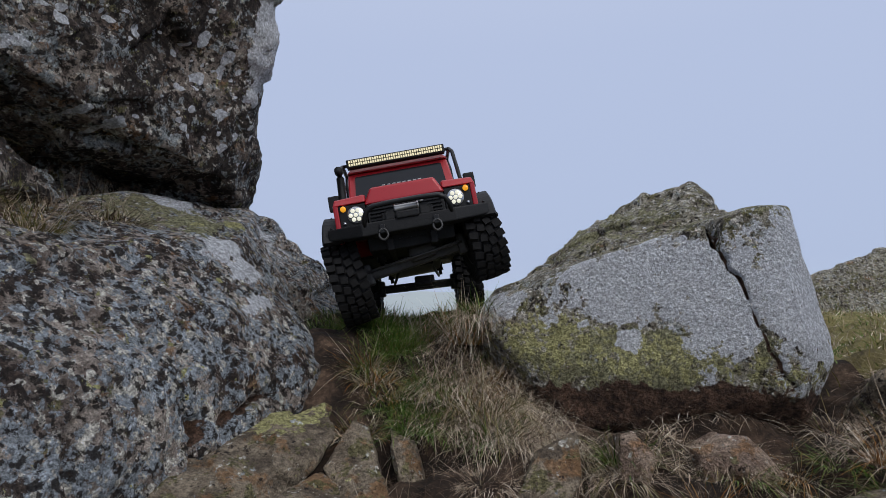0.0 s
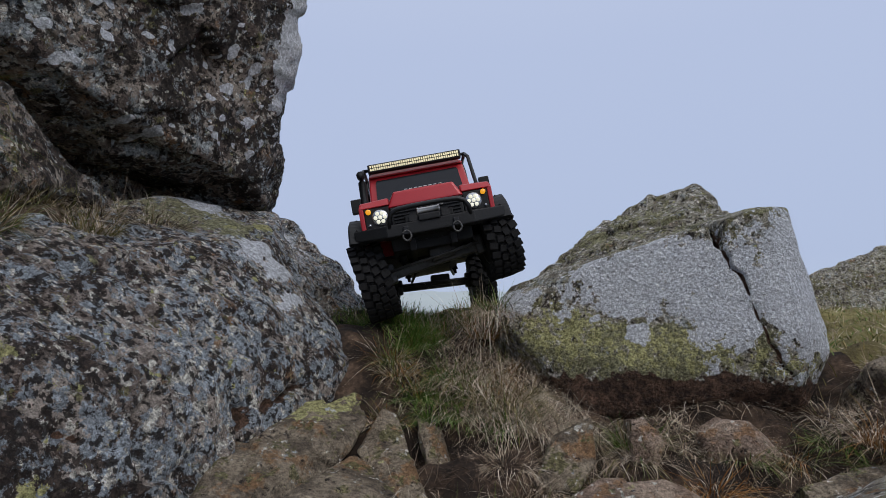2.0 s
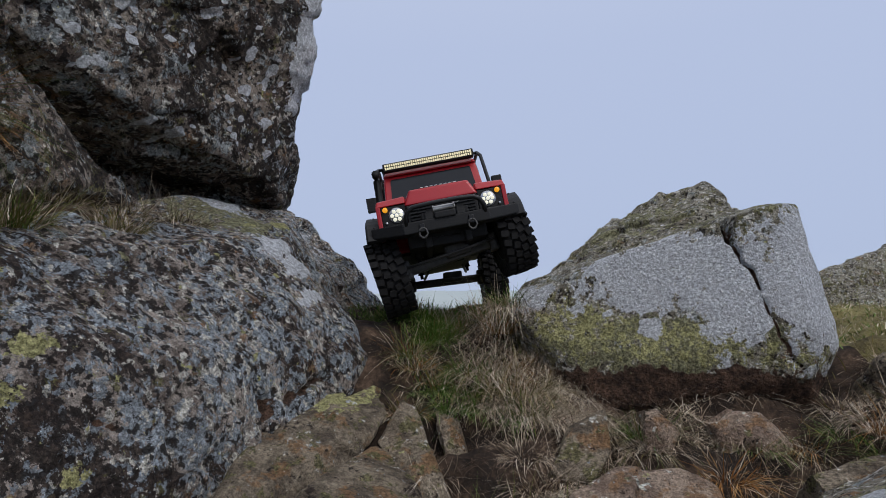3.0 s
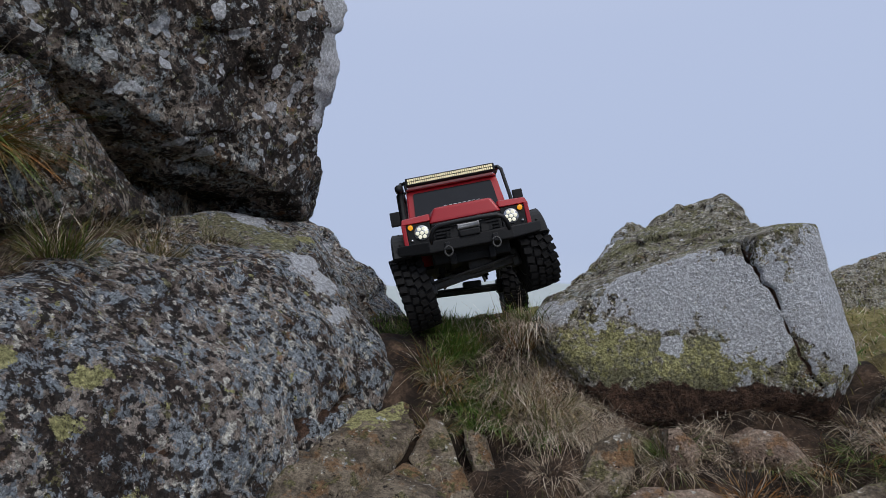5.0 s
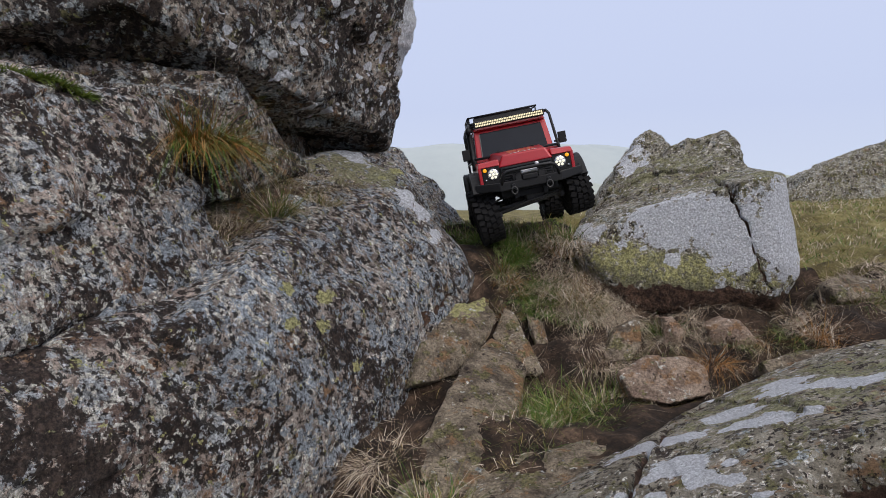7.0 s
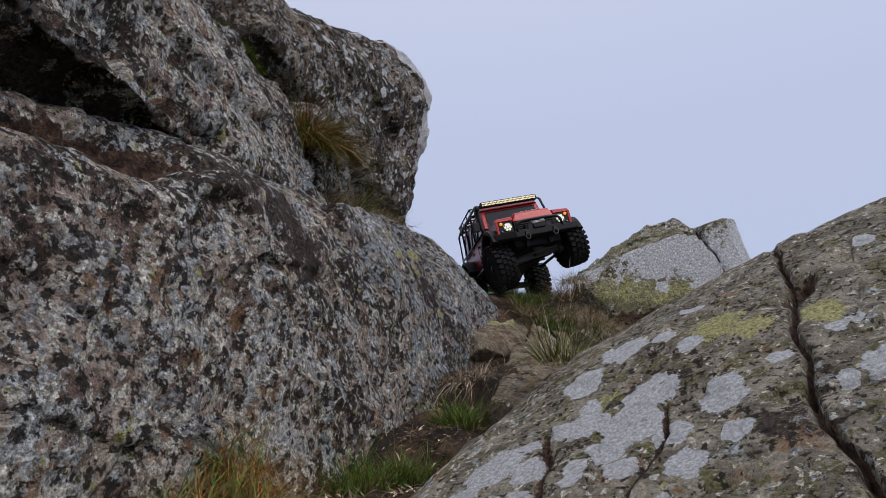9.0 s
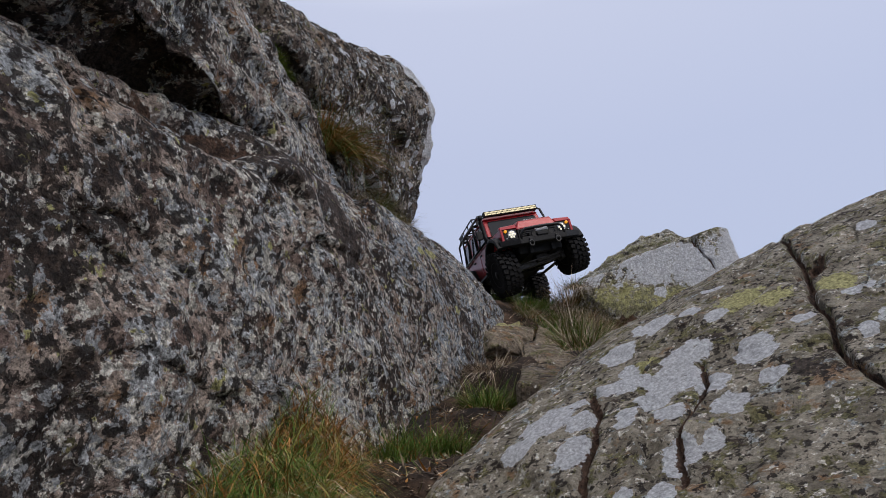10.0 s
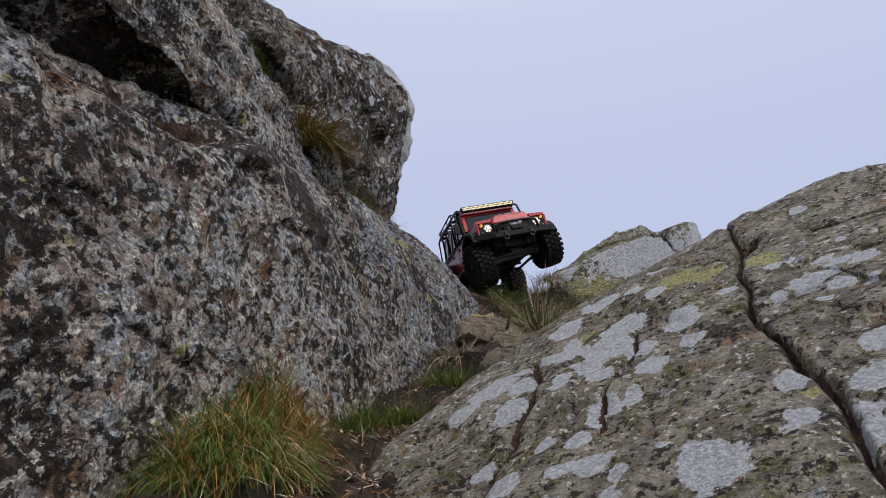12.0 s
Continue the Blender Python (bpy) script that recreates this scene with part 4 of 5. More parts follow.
cover("edge_grass", "dry grass at the foot of the bank", 0.05, 0.66, 0.46, 0.66, 4000, 0.028, [M_STRAW, M_DEAD, M_MIXED], [0.45, 0.3, 0.25], 7, 0.9, mask=clump(15, 0.0, 9), width=0.0011)

BANK_GREEN = [(-0.20, 1.00), (-0.172, 0.985), (-0.137, 0.957), (-0.105, 0.925), (-0.075, 0.905), (-0.055, 0.875), (-0.085, 0.86), (-0.06, 0.775), (-0.025, 0.735)]
BANK_STRAW = [(0.02, 0.80), (0.05, 0.83), (0.08, 0.79), (0.05, 0.753), (0.08, 0.729), (0.12, 0.76), (0.15, 0.735), (0.0, 0.76)]
tuft("thick tuft of green and orange dry grass on the ledge", (-0.590, 0.445, 1.165), 2000, 0.048, 0.100, [M_ORANGE, M_MIXED, M_GREEN], [0.46, 0.26, 0.28], (0.35, -0.30, 0), 0.7, 11, 0.0016, 1.6)
tuft("sparse half-dry tuft on the ledge", (-0.495, 0.51, rest(-0.495, 0.51, 1.15)), 520, 0.030, 0.062, [M_MIXED, M_STRAW, M_GREEN], [0.5, 0.3, 0.2], (0.2, -0.2, 0), 0.9, 12, 0.0013)
tuft("small yellow-green tuft beside the wedge rock", (-0.44, 0.61, rest(-0.44, 0.61, 1.15)), 520, 0.032, 0.032, [M_MIXED, M_STRAW], None, (0.2, -0.2, 0), 0.9, 13, 0.0013)
tuft("tangle of dead stems in the rock joint", (-0.50, 0.74, 1.115), 200, 0.035, 0.06, [M_STRAW], None, (0.3, -0.1, 0), 1.2, 14, 0.0010, 1.2)
tuft("tangle of dead stems in the rock joint", (-0.47, 0.82, 1.125), 180, 0.035, 0.045, [M_STRAW], None, (0.3, -0.1, 0), 1.2, 15, 0.0010, 1.2)
tuft("fresh green tuft in the gully", (-0.015, 0.475, 0.722), 5200, 0.085, 0.062, [M_GREEN, M_MIXED, M_STRAW], [0.56, 0.30, 0.14], (0, -0.35, 0), 1.0, 16, 0.0012, 1.2, mess=0.7, dome=0.02)
tuft("olive half-dry tuft hanging in the gully", (-0.062, 0.36, 0.722), 3600, 0.070, 0.050, [M_MIXED, M_GREEN, M_STRAW], [0.42, 0.43, 0.15], (0, -0.35, 0), 1.0, 34, 0.0012, 1.2, mess=0.7, dome=0.02)
tuft("green tuft beside the sloping boulder", (0.06, 0.50, 0.74), 600, 0.045, 0.055, [M_MIXED, M_GREEN, M_STRAW], None, (0, 0, 0), 0.8, 17, 0.0015)
tuft("tall green and rust-coloured tuft at the wall foot", (-0.568, -0.19, 0.572), 4200, 0.060, 0.036, [M_GREEN, M_MIXED, M_ORANGE, M_STRAW], [0.56, 0.10, 0.27, 0.07], (0.02, -0.1, 0), 0.9, 18, 0.0010, 1.3, mess=1.3, dome=0.050)
tuft("rust-coloured dry tuft at the wall foot", (-0.552, -0.115, 0.592), 2600, 0.046, 0.040, [M_ORANGE, M_MIXED, M_GREEN], [0.55, 0.15, 0.30], (0.05, -0.1, 0), 0.9, 19, 0.0010, 1.3, mess=1.3, dome=0.070)
tuft("low green tuft on the gully floor", (-0.455, 0.075, 0.600), 2200, 0.060, 0.045, [M_GREEN, M_MIXED, M_ORANGE], [0.75, 0.17, 0.08], (0, -0.1, 0), 0.8, 20, 0.0013, mess=0.4)
tuft("low green tuft on the gully floor", (-0.40, 0.07, 0.605), 800, 0.04, 0.034, [M_GREEN, M_MIXED], [0.7, 0.3], (0, -0.1, 0), 0.8, 21, 0.0012)
tuft("small pale green weed with narrow leaves", (-0.488, 0.045, 0.592), 130, 0.022, 0.028, [M_GREEN], None, (0.1, -0.2, 0), 1.2, 32, 0.0045, 0.8, name="weed")
tuft("green grass cushion on the gully floor", (-0.328, 0.19, 0.655), 900, 0.035, 0.045, [M_GREEN, M_MIXED], [0.7, 0.3], (0, -0.1, 0), 0.8, 33, 0.0013)
tuft("yellowing tuft against the sloping boulder", (-0.20, 0.15, 0.735), 420, 0.028, 0.065, [M_MIXED, M_GREEN, M_STRAW], None, (-0.1, -0.2, 0), 0.8, 22, 0.0014)
tuft("curled dead grass heaped in the gully", (-0.285, 0.345, rest(-0.285, 0.345, 0.80)), 1500, 0.055, 0.045, [M_STRAW, M_DEAD], [0.7, 0.3], (0, -0.1, -0.3), 1.3, 35, 0.0015, 1.2, mess=0.5)
cover("leaf_litter", "brown dead leaves and stems on the gully floor", -0.52, -0.30, -0.30, 0.28, 2600, 0.014, [M_STRAW, M_DEAD, M_ORANGE], [0.3, 0.45, 0.25], 12, 1.2, width=0.0034, lean=(0, 0, -0.5), lift=0.004, category="leaf litter")
tuft("straw-coloured tuft at the crest", (0.035, 0.86, 0.945), 300, 0.024, 0.08, [M_STRAW, M_ORANGE, M_MIXED], [0.5, 0.2, 0.3], (-0.1, -0.3, 0), 0.7, 23, 0.0014, 0.8)
tuft("green cushion of grass on the crest", (-0.07, 0.88, 0.925), 520, 0.035, 0.038, [M_GREEN, M_MIXED], [0.75, 0.25], (0, -0.3, 0), 0.8, 24, 0.0016)
tuft("drooping half-dry tuft on the bank", (0.00, 0.79, 0.885), 420, 0.035, 0.045, [M_MIXED, M_STRAW, M_GREEN], None, (0, -0.5, 0), 0.7, 25, 0.0011, 1.3)
tuft("drooping half-dry tuft on the bank", (0.05, 0.76, 0.87), 420, 0.05, 0.055, [M_STRAW, M_MIXED], None, (0, -0.5, 0), 0.8, 26, 0.0013, 1.4)
tuft("rust-coloured tuft on the bank", (0.44, 0.58, 0.845), 260, 0.024, 0.045, [M_ORANGE, M_STRAW], None, (0, -0.2, 0), 0.9, 27, 0.0012, 1.0)
tuft("green tuft between the bank stones", (0.205, 0.665, 0.825), 260, 0.025, 0.035, [M_GREEN, M_MIXED], None, (0, -0.3, 0), 0.8, 28, 0.0014)
tuft("grass tuft at the edge of the turf", (0.56, 0.66, 0.89), 300, 0.04, 0.035, [M_MIXED, M_GREEN], None, (0, -0.2, 0), 0.8, 29, 0.0014)
for k, at in enumerate(((-0.53, 0.45, 1.02), (-0.52, 0.62, 1.065), (-0.56, 0.53, 1.05), (-0.47, 0.66, 1.06), (-0.55, 0.40, 1.02), (-0.43, 0.74, 1.075))):
    tuft("low tangle of dead grass on the ledge", (at[0], at[1], rest(at[0], at[1], 1.16) + 0.002), 420, 0.045, 0.035, [M_DEAD, M_STRAW, M_MIXED], [0.45, 0.35, 0.2], (0.2, -0.2, -0.2), 1.2, 40 + k, 0.0011, 1.0)
for k, (mx, my) in enumerate(((-0.695, 0.185), (-0.685, 0.205), (-0.676, 0.225), (-0.668, 0.247), (-0.660, 0.268))):
    tuft("bright green moss cushion on a boulder top", (mx, my, rest(mx, my, 1.30) - 0.002), 700, 0.021, 0.013, [M_MOSS], None, (0.7, -0.4, 0), 1.0, 50 + k, 0.0032, name="moss_cushion")
rng_t = np.random.default_rng(77)
for k, (tx, ty) in enumerate(BANK_GREEN):
    tuft("fresh green grass cushion on the bank", (tx, ty, rest(tx, ty, 1.02 if ty < 0.95 else 1.0) - 0.004), 700, 0.030, 0.032, [M_GREEN, M_MIXED], [0.88, 0.12], (0, -0.35, 0), 1.0, 200 + k, 0.0014, 1.0, mess=0.35)
for k, (tx, ty) in enumerate(BANK_STRAW):
    tuft("pale dead grass hanging over the bank", (tx, ty, rest(tx, ty, 1.02) + 0.002), 420, 0.034, 0.050, [M_STRAW, M_DEAD], [0.8, 0.2], (0, -0.7, -0.3), 1.2, 230 + k, 0.0011, 1.4, mess=0.5)
for k in range(16):
    tx, ty = rng_t.uniform(-0.12, 0.10), rng_t.uniform(0.715, 0.94)
    fresh = rng_t.random() < 0.6
    tuft("small round green tuft on the bank" if fresh else "small straw-coloured tuft on the bank", (tx, ty, rest(tx, ty, 1.2) - 0.004), int(rng_t.uniform(260, 480)), rng_t.uniform(0.016, 0.028), rng_t.uniform(0.028, 0.045),
         [M_GREEN, M_MIXED] if fresh else [M_STRAW, M_MIXED, M_ORANGE], [0.8, 0.2] if fresh else [0.5, 0.3, 0.2], (0, -0.35, 0), 1.0, 60 + k, 0.0014, 1.0)
for k in range(10):
    tx, ty = rng_t.uniform(0.12, 0.64), rng_t.uniform(0.60, 0.72)
    tuft("tangle of pale dead grass on the bank", (tx, ty, ground_z(np.array([tx]), np.array([ty]))[0] - 0.002), int(rng_t.uniform(160, 300)), rng_t.uniform(0.02, 0.035), rng_t.uniform(0.03, 0.05), [M_STRAW, M_DEAD, M_MIXED], [0.6, 0.25, 0.15], (0, -0.5, -0.3), 1.3, 90 + k, 0.0011, 1.3)
for k in range(16):
    tx, ty = rng_t.uniform(-0.08, 0.52), rng_t.uniform(0.50, 0.66)
    kind = k % 3
    tuft(("tangle of pale dead grass at the foot of the bank", "small green tuft at the foot of the bank", "rust-coloured dry tuft at the foot of the bank")[kind], (tx, ty, ground_z(np.array([tx]), np.array([ty]))[0] - 0.002), int(rng_t.uniform(200, 420)), rng_t.uniform(0.02, 0.034), rng_t.uniform(0.026, 0.042),
         ([M_STRAW, M_DEAD], [M_GREEN, M_MIXED], [M_ORANGE, M_STRAW])[kind], [0.7, 0.3], (0, -0.3, -0.2), 1.2, 120 + k, 0.0011, 1.2)
rngs = np.random.default_rng(5)
for at, length, way in (((-0.578, 0.46, 1.18), 0.17, (0.10, 0.1, 1.0)), ((-0.50, 0.56, 1.08), 0.07, (-0.3, 0.0, 1.0)), ((0.03, 0.90, 0.95), 0.09, (0.4, 0.1, 1.0))):
    st = new("grass_stalk", blades("grass_stalk", np.zeros((2, 3)) + np.array(((0, 0, 0), (0.002, 0, 0))), np.array((way, way)), np.array((length, length * 0.8)), 0.0014, [M_STRAW], rngs, 0.3))
    st.location = at
    tagged(st, "single thin dry grass stalk", "grass", "grass stalks")
# ---- the model off-road car, standing on the crest ----
def bm_mesh(name, bm, mat, smooth=False):
    me = bpy.data.meshes.new(name)
    bm.normal_update()
    bm.to_mesh(me)
    bm.free()
    me.materials.append(mat)
    if smooth:
        me.polygons.foreach_set("use_smooth", np.ones(len(me.polygons), bool))
    return me


def solid(name, boxes, mat, bevel=0.002, seg=2):
    """Bevelled blocks in one mesh. A block is (low corner, high corner) or eight free corners."""
    bm = bmesh.new()
    for b in boxes:
        if len(b) == 2:
            (x0, y0, z0), (x1, y1, z1) = b
            c = [(x0, y0, z0), (x1, y0, z0), (x1, y1, z0), (x0, y1, z0), (x0, y0, z1), (x1, y0, z1), (x1, y1, z1), (x0, y1, z1)]
        else:
            c = b
        v = [bm.verts.new(q) for q in c]
        for f in ((0, 3, 2, 1), (4, 5, 6, 7), (0, 1, 5, 4), (1, 2, 6, 5), (2, 3, 7, 6), (3, 0, 4, 7)):
            bm.faces.new([v[i] for i in f])
    bmesh.ops.recalc_face_normals(bm, faces=bm.faces)
    if bevel:
        bmesh.ops.bevel(bm, geom=bm.edges[:], offset=bevel, segments=seg, affect="EDGES", profile=0.6)
    return bm_mesh(name, bm, mat)


def tube(name, lines, r, mat, sides=8):
    """Round bars along broken lines."""
    bm = bmesh.new()
    for line in lines:
        pts = [Vector(q) for q in line]
        rings = []
        for i, q in enumerate(pts):
            d = (pts[min(i + 1, len(pts) - 1)] - pts[max(i - 1, 0)]).normalized()
            a = d.orthogonal().normalized() if abs(d.z) > 0.98 else d.cross(Vector((0, 0, 1))).normalized()
            b = d.cross(a)
            rings.append([bm.verts.new(q + r * (a * math.cos(t) + b * math.sin(t))) for t in [2 * math.pi * k / sides for k in range(sides)]])
        for r0, r1 in zip(rings, rings[1:]):
            for k in range(sides):
                bm.faces.new((r0[k], r0[(k + 1) % sides], r1[(k + 1) % sides], r1[k]))
        bm.faces.new(rings[0][::-1])
        bm.faces.new(rings[-1])
    bmesh.ops.recalc_face_normals(bm, faces=bm.faces)
    return bm_mesh(name, bm, mat, True)


def lathe(name, profile, mat, sides=32, axis_="x", smooth=True):
    """A turned body: profile of (along the axis, radius)."""
    bm = bmesh.new()
    rings = []
    for a, r in profile:
        ring = []
        for k in range(sides):
            t = 2 * math.pi * k / sides
            c, s = r * math.cos(t), r * math.sin(t)
            ring.append(bm.verts.new({"x": (a, c, s), "y": (c, a, s), "z": (c, s, a)}[axis_]))
        rings.append(ring)
    for r0, r1 in zip(rings, rings[1:]):
        for k in range(sides):
            bm.faces.new((r0[k], r0[(k + 1) % sides], r1[(k + 1) % sides], r1[k]))
    bm.faces.new(rings[0])
    bm.faces.new(rings[-1])
    bmesh.ops.recalc_face_normals(bm, faces=bm.faces)
    return bm_mesh(name, bm, mat, smooth)


def panel(name, outline, depth, mat, bevel=0.0015):
    """A flat plate with thickness: outline of points, and the depth vector."""
    bm = bmesh.new()
    f = bm.faces.new([bm.verts.new(q) for q in outline])
    ex = bmesh.ops.extrude_face_region(bm, geom=[f])
    bmesh.ops.translate(bm, verts=[v for v in ex["geom"] if isinstance(v, bmesh.types.BMVert)], vec=depth)
    bmesh.ops.recalc_face_normals(bm, faces=bm.faces)
    if bevel:
        bmesh.ops.bevel(bm, geom=bm.edges[:], offset=bevel, segments=2, affect="EDGES")
    return bm_mesh(name, bm, mat)


M_RED = plain("metallic_red_paint", (0.31, 0.005, 0.011), 0.36, 0.1, 0.08, 700, coat=0.12)
M_BLACK = plain("matt_black_plastic", (0.006, 0.0065, 0.0075), 0.6, 0, 0.25, 300, 0.25)
M_SATIN = plain("satin_black_tube", (0.009, 0.0095, 0.011), 0.42, 0.1, 0.2, 200)
M_RUBBER = plain("dusty_black_rubber", (0.007, 0.007, 0.0075), 0.85, 0, 0.35, 160, 0.6)
M_GLASS = plain("smoked_window", (0.012, 0.014, 0.018), 0.10, 0, 0.1, 30)
for m_dark_ in (M_BLACK, M_RUBBER, M_SATIN):
    m_dark_.node_tree.nodes["Principled BSDF"].inputs["Specular IOR Level"].default_value = 0.28
M_GLASS.node_tree.nodes["Principled BSDF"].inputs["Specular IOR Level"].default_value = 0.25
M_STEEL = plain("worn_steel", (0.38, 0.38, 0.38), 0.4, 0.9, 0.15, 200)
M_GREY = plain("dark_grey_axle", (0.05, 0.05, 0.05), 0.5, 0.4, 0.3, 150, 0.3)
M_LETTER = plain("silver_lettering", (0.60, 0.60, 0.60), 0.35, 0.4, 0.05, 100)
M_LED = glow("warm_white_led", (1.0, 0.90, 0.58), 0.62)
M_BEAM = glow("white_headlight_led", (1.0, 0.97, 0.78), 0.60)
M_AMBER = glow("amber_lens", (1.0, 0.42, 0.02), 0.6)
M_AMBERLED = glow("amber_led_strip", (1.0, 0.62, 0.22), 0.5)
M_REFLECT = plain("headlight_reflector", (0.35, 0.36, 0.38), 0.25, 0.8, 0.05, 100)

car = tagged(new("model_car"), "red model off-road car with black cage and roof rack", "model car")


def both(name, make, label=""):
    """The same part on either side of the car."""
    for s in (-1, 1):
        part(name, make(s), car, label)


# lower body and cabin
part("body", solid("body", [
    ((-0.092, -0.080, 0.105), (0.092, 0.238, 0.176)),
    [(-0.092, -0.075, 0.178), (0.092, -0.075, 0.178), (0.092, 0.238, 0.178), (-0.092, 0.238, 0.178), (-0.086, -0.048, 0.252), (0.086, -0.048, 0.252), (0.086, 0.234, 0.252), (-0.086, 0.234, 0.252)]], M_RED, 0.003), car)
part("roof", solid("roof", [[(-0.088, -0.052, 0.2525), (0.088, -0.052, 0.2525), (0.088, 0.238, 0.2525), (-0.088, 0.238, 0.2525), (-0.080, -0.042, 0.264), (0.080, -0.042, 0.264), (0.080, 0.228, 0.264), (-0.080, 0.228, 0.264)]], M_RED, 0.004, 3), car)
both("wing", lambda s: solid("wing", [[(s * 0.056, -0.214, 0.130), (s * 0.101, -0.212, 0.130), (s * 0.101, -0.082, 0.130), (s * 0.056, -0.082, 0.130),
                                       (s * 0.056, -0.212, 0.171), (s * 0.099, -0.208, 0.169), (s * 0.099, -0.082, 0.178), (s * 0.056, -0.082, 0.180)]], M_RED, 0.004, 3))
hood = part("hood", solid("hood", [[(-0.058, -0.222, 0.158), (0.058, -0.222, 0.158), (0.076, -0.078, 0.170), (-0.076, -0.078, 0.170),
                                    (-0.046, -0.217, 0.183), (0.046, -0.217, 0.183), (0.058, -0.078, 0.194), (-0.058, -0.078, 0.194)]], M_RED, 0.004, 3), car)
for row_y, row_w in ((-0.165, 0.060), (-0.120, 0.056)):
    bm = bmesh.new()
    k = 24
    for i in range(k):
        bmesh.ops.create_cube(bm, size=0.0017, matrix=Matrix.Translation((-row_w / 2 + row_w * i / (k - 1), row_y, 0.1865 + (row_y + 0.165) * 0.079)))
    part("led_strip", bm_mesh("led_strip", bm, M_AMBERLED), hood, "row of small amber lamps")
bm = bmesh.new()
for i in range(8):
    bmesh.ops.create_cube(bm, size=1, matrix=Matrix.Translation((-0.026 + 0.0075 * i, -0.213, 0.1838)) @ Matrix.Diagonal((0.0048, 0.0050, 0.0010, 1)))
part("lettering", bm_mesh("lettering", bm, M_LETTER), hood, "row of small silver bars")
both("hood_hinge", lambda s: solid("hood_hinge", [((s * 0.040 - 0.004, -0.094, 0.190), (s * 0.040 + 0.004, -0.084, 0.197))], M_BLACK, 0.001))
both("wing_vent", lambda s: solid("wing_vent", [((s * 0.084 - 0.010, -0.125, 0.1755), (s * 0.084 + 0.010, -0.100, 0.1785))], M_BLACK, 0.001))
part("firewall", solid("firewall", [((-0.099, -0.084, 0.13), (0.099, -0.072, 0.183))], M_RED, 0.002), car)
# front
grille = part("grille", solid("grille", [((-0.055, -0.222, 0.118), (0.055, -0.20, 0.158))], M_BLACK, 0.0015), car)
for i in range(7):
    part("slat", solid("slat", [((-0.051, -0.2245, 0.122 + 0.0052 * i), (0.051, -0.221, 0.1248 + 0.0052 * i))], M_SATIN, 0.0006, 1), grille)
part("badge", lathe("badge", [(-0.2262, 0.0042), (-0.2244, 0.0046)], M_LETTER, 16, "y"), grille, "plain silver oval badge").location = (0.022, 0, 0.153)
for s in (-1, 1):
    hl = part("headlight", solid("headlight", [((s * 0.0755 - 0.0195, -0.2185, 0.121), (s * 0.0755 + 0.0195, -0.205, 0.163))], M_BLACK, 0.002), car)
    bowl = part("reflector", lathe("reflector", [(-0.2205, 0.0118), (-0.2195, 0.0125), (-0.2150, 0.0125)], M_REFLECT, 24, "y"), hl)
    bowl.location = (s * 0.0715, 0, 0.147)
    for k in range(7):
        a = k * math.pi / 3
        rad = 0 if k == 6 else 0.0072
        part("led", lathe("led", [(-0.2222, 0.0024), (-0.2215, 0.0031), (-0.2195, 0.0031)], M_BEAM, 10, "y"), hl, "lit white lamp").location = (s * 0.0715 + rad * math.cos(a), 0, 0.147 + rad * math.sin(a))
    part("indicator", lathe("indicator", [(-0.2225, 0.0025), (-0.2215, 0.0040), (-0.2170, 0.0042)], M_AMBER, 16, "y"), car, "lit amber lamp").location = (s * 0.0880, 0, 0.158)
    part("marker_lamp", lathe("marker_lamp", [(-0.2215, 0.0020), (-0.2170, 0.0030)], M_REFLECT, 12, "y"), car).location = (s * 0.0885, 0, 0.137)
    part("wing_lip", solid("wing_lip", [[(s * 0.055, -0.2215, 0.1635), (s * 0.102, -0.2205, 0.1635), (s * 0.102, -0.200, 0.1635), (s * 0.055, -0.200, 0.1635), (s * 0.055, -0.2150, 0.1755), (s * 0.100, -0.2140, 0.1735), (s * 0.100, -0.200, 0.1760), (s * 0.055, -0.200, 0.1780)]], M_RED, 0.003, 3), car)
    part("wing_edge", solid("wing_edge", [((s * 0.0985 - 0.0035, -0.2195, 0.112), (s * 0.0985 + 0.0035, -0.20, 0.166))], M_RED, 0.0015), car)
bumper = part("bumper", solid("bumper", [((-0.066, -0.252, 0.109), (0.066, -0.222, 0.127))] + [
    [(s * 0.064, -0.252, 0.109), (s * 0.114, -0.226, 0.115), (s * 0.114, -0.206, 0.115), (s * 0.064, -0.222, 0.109), (s * 0.064, -0.252, 0.127), (s * 0.114, -0.226, 0.131), (s * 0.114, -0.206, 0.131), (s * 0.064, -0.222, 0.127)] for s in (-1, 1)], M_BLACK, 0.002), car)
part("bull_bar", tube("bull_bar", [[(-0.060, -0.249, 0.122), (-0.059, -0.252, 0.134), (-0.054, -0.254, 0.143), (-0.045, -0.255, 0.1475), (-0.02, -0.256, 0.1485), (0.02, -0.256, 0.1485), (0.045, -0.255, 0.1475), (0.054, -0.254, 0.143), (0.059, -0.252, 0.134), (0.060, -0.249, 0.122)]], 0.0036, M_SATIN, 10), bumper)
for s in (-1, 1):
    part("winch_bracket", panel("winch_bracket", [(s * 0.030, -0.252, 0.126), (s * 0.018, -0.252, 0.126), (s * 0.018, -0.250, 0.140), (s * 0.024, -0.250, 0.143), (s * 0.030, -0.250, 0.138)], (0, 0.020, 0), M_BLACK, 0.001), bumper)
part("winch", solid("winch", [((-0.036, -0.248, 0.127), (0.036, -0.226, 0.138)), ((-0.016, -0.2555, 0.125), (0.016, -0.2495, 0.135))], M_BLACK, 0.002), bumper)
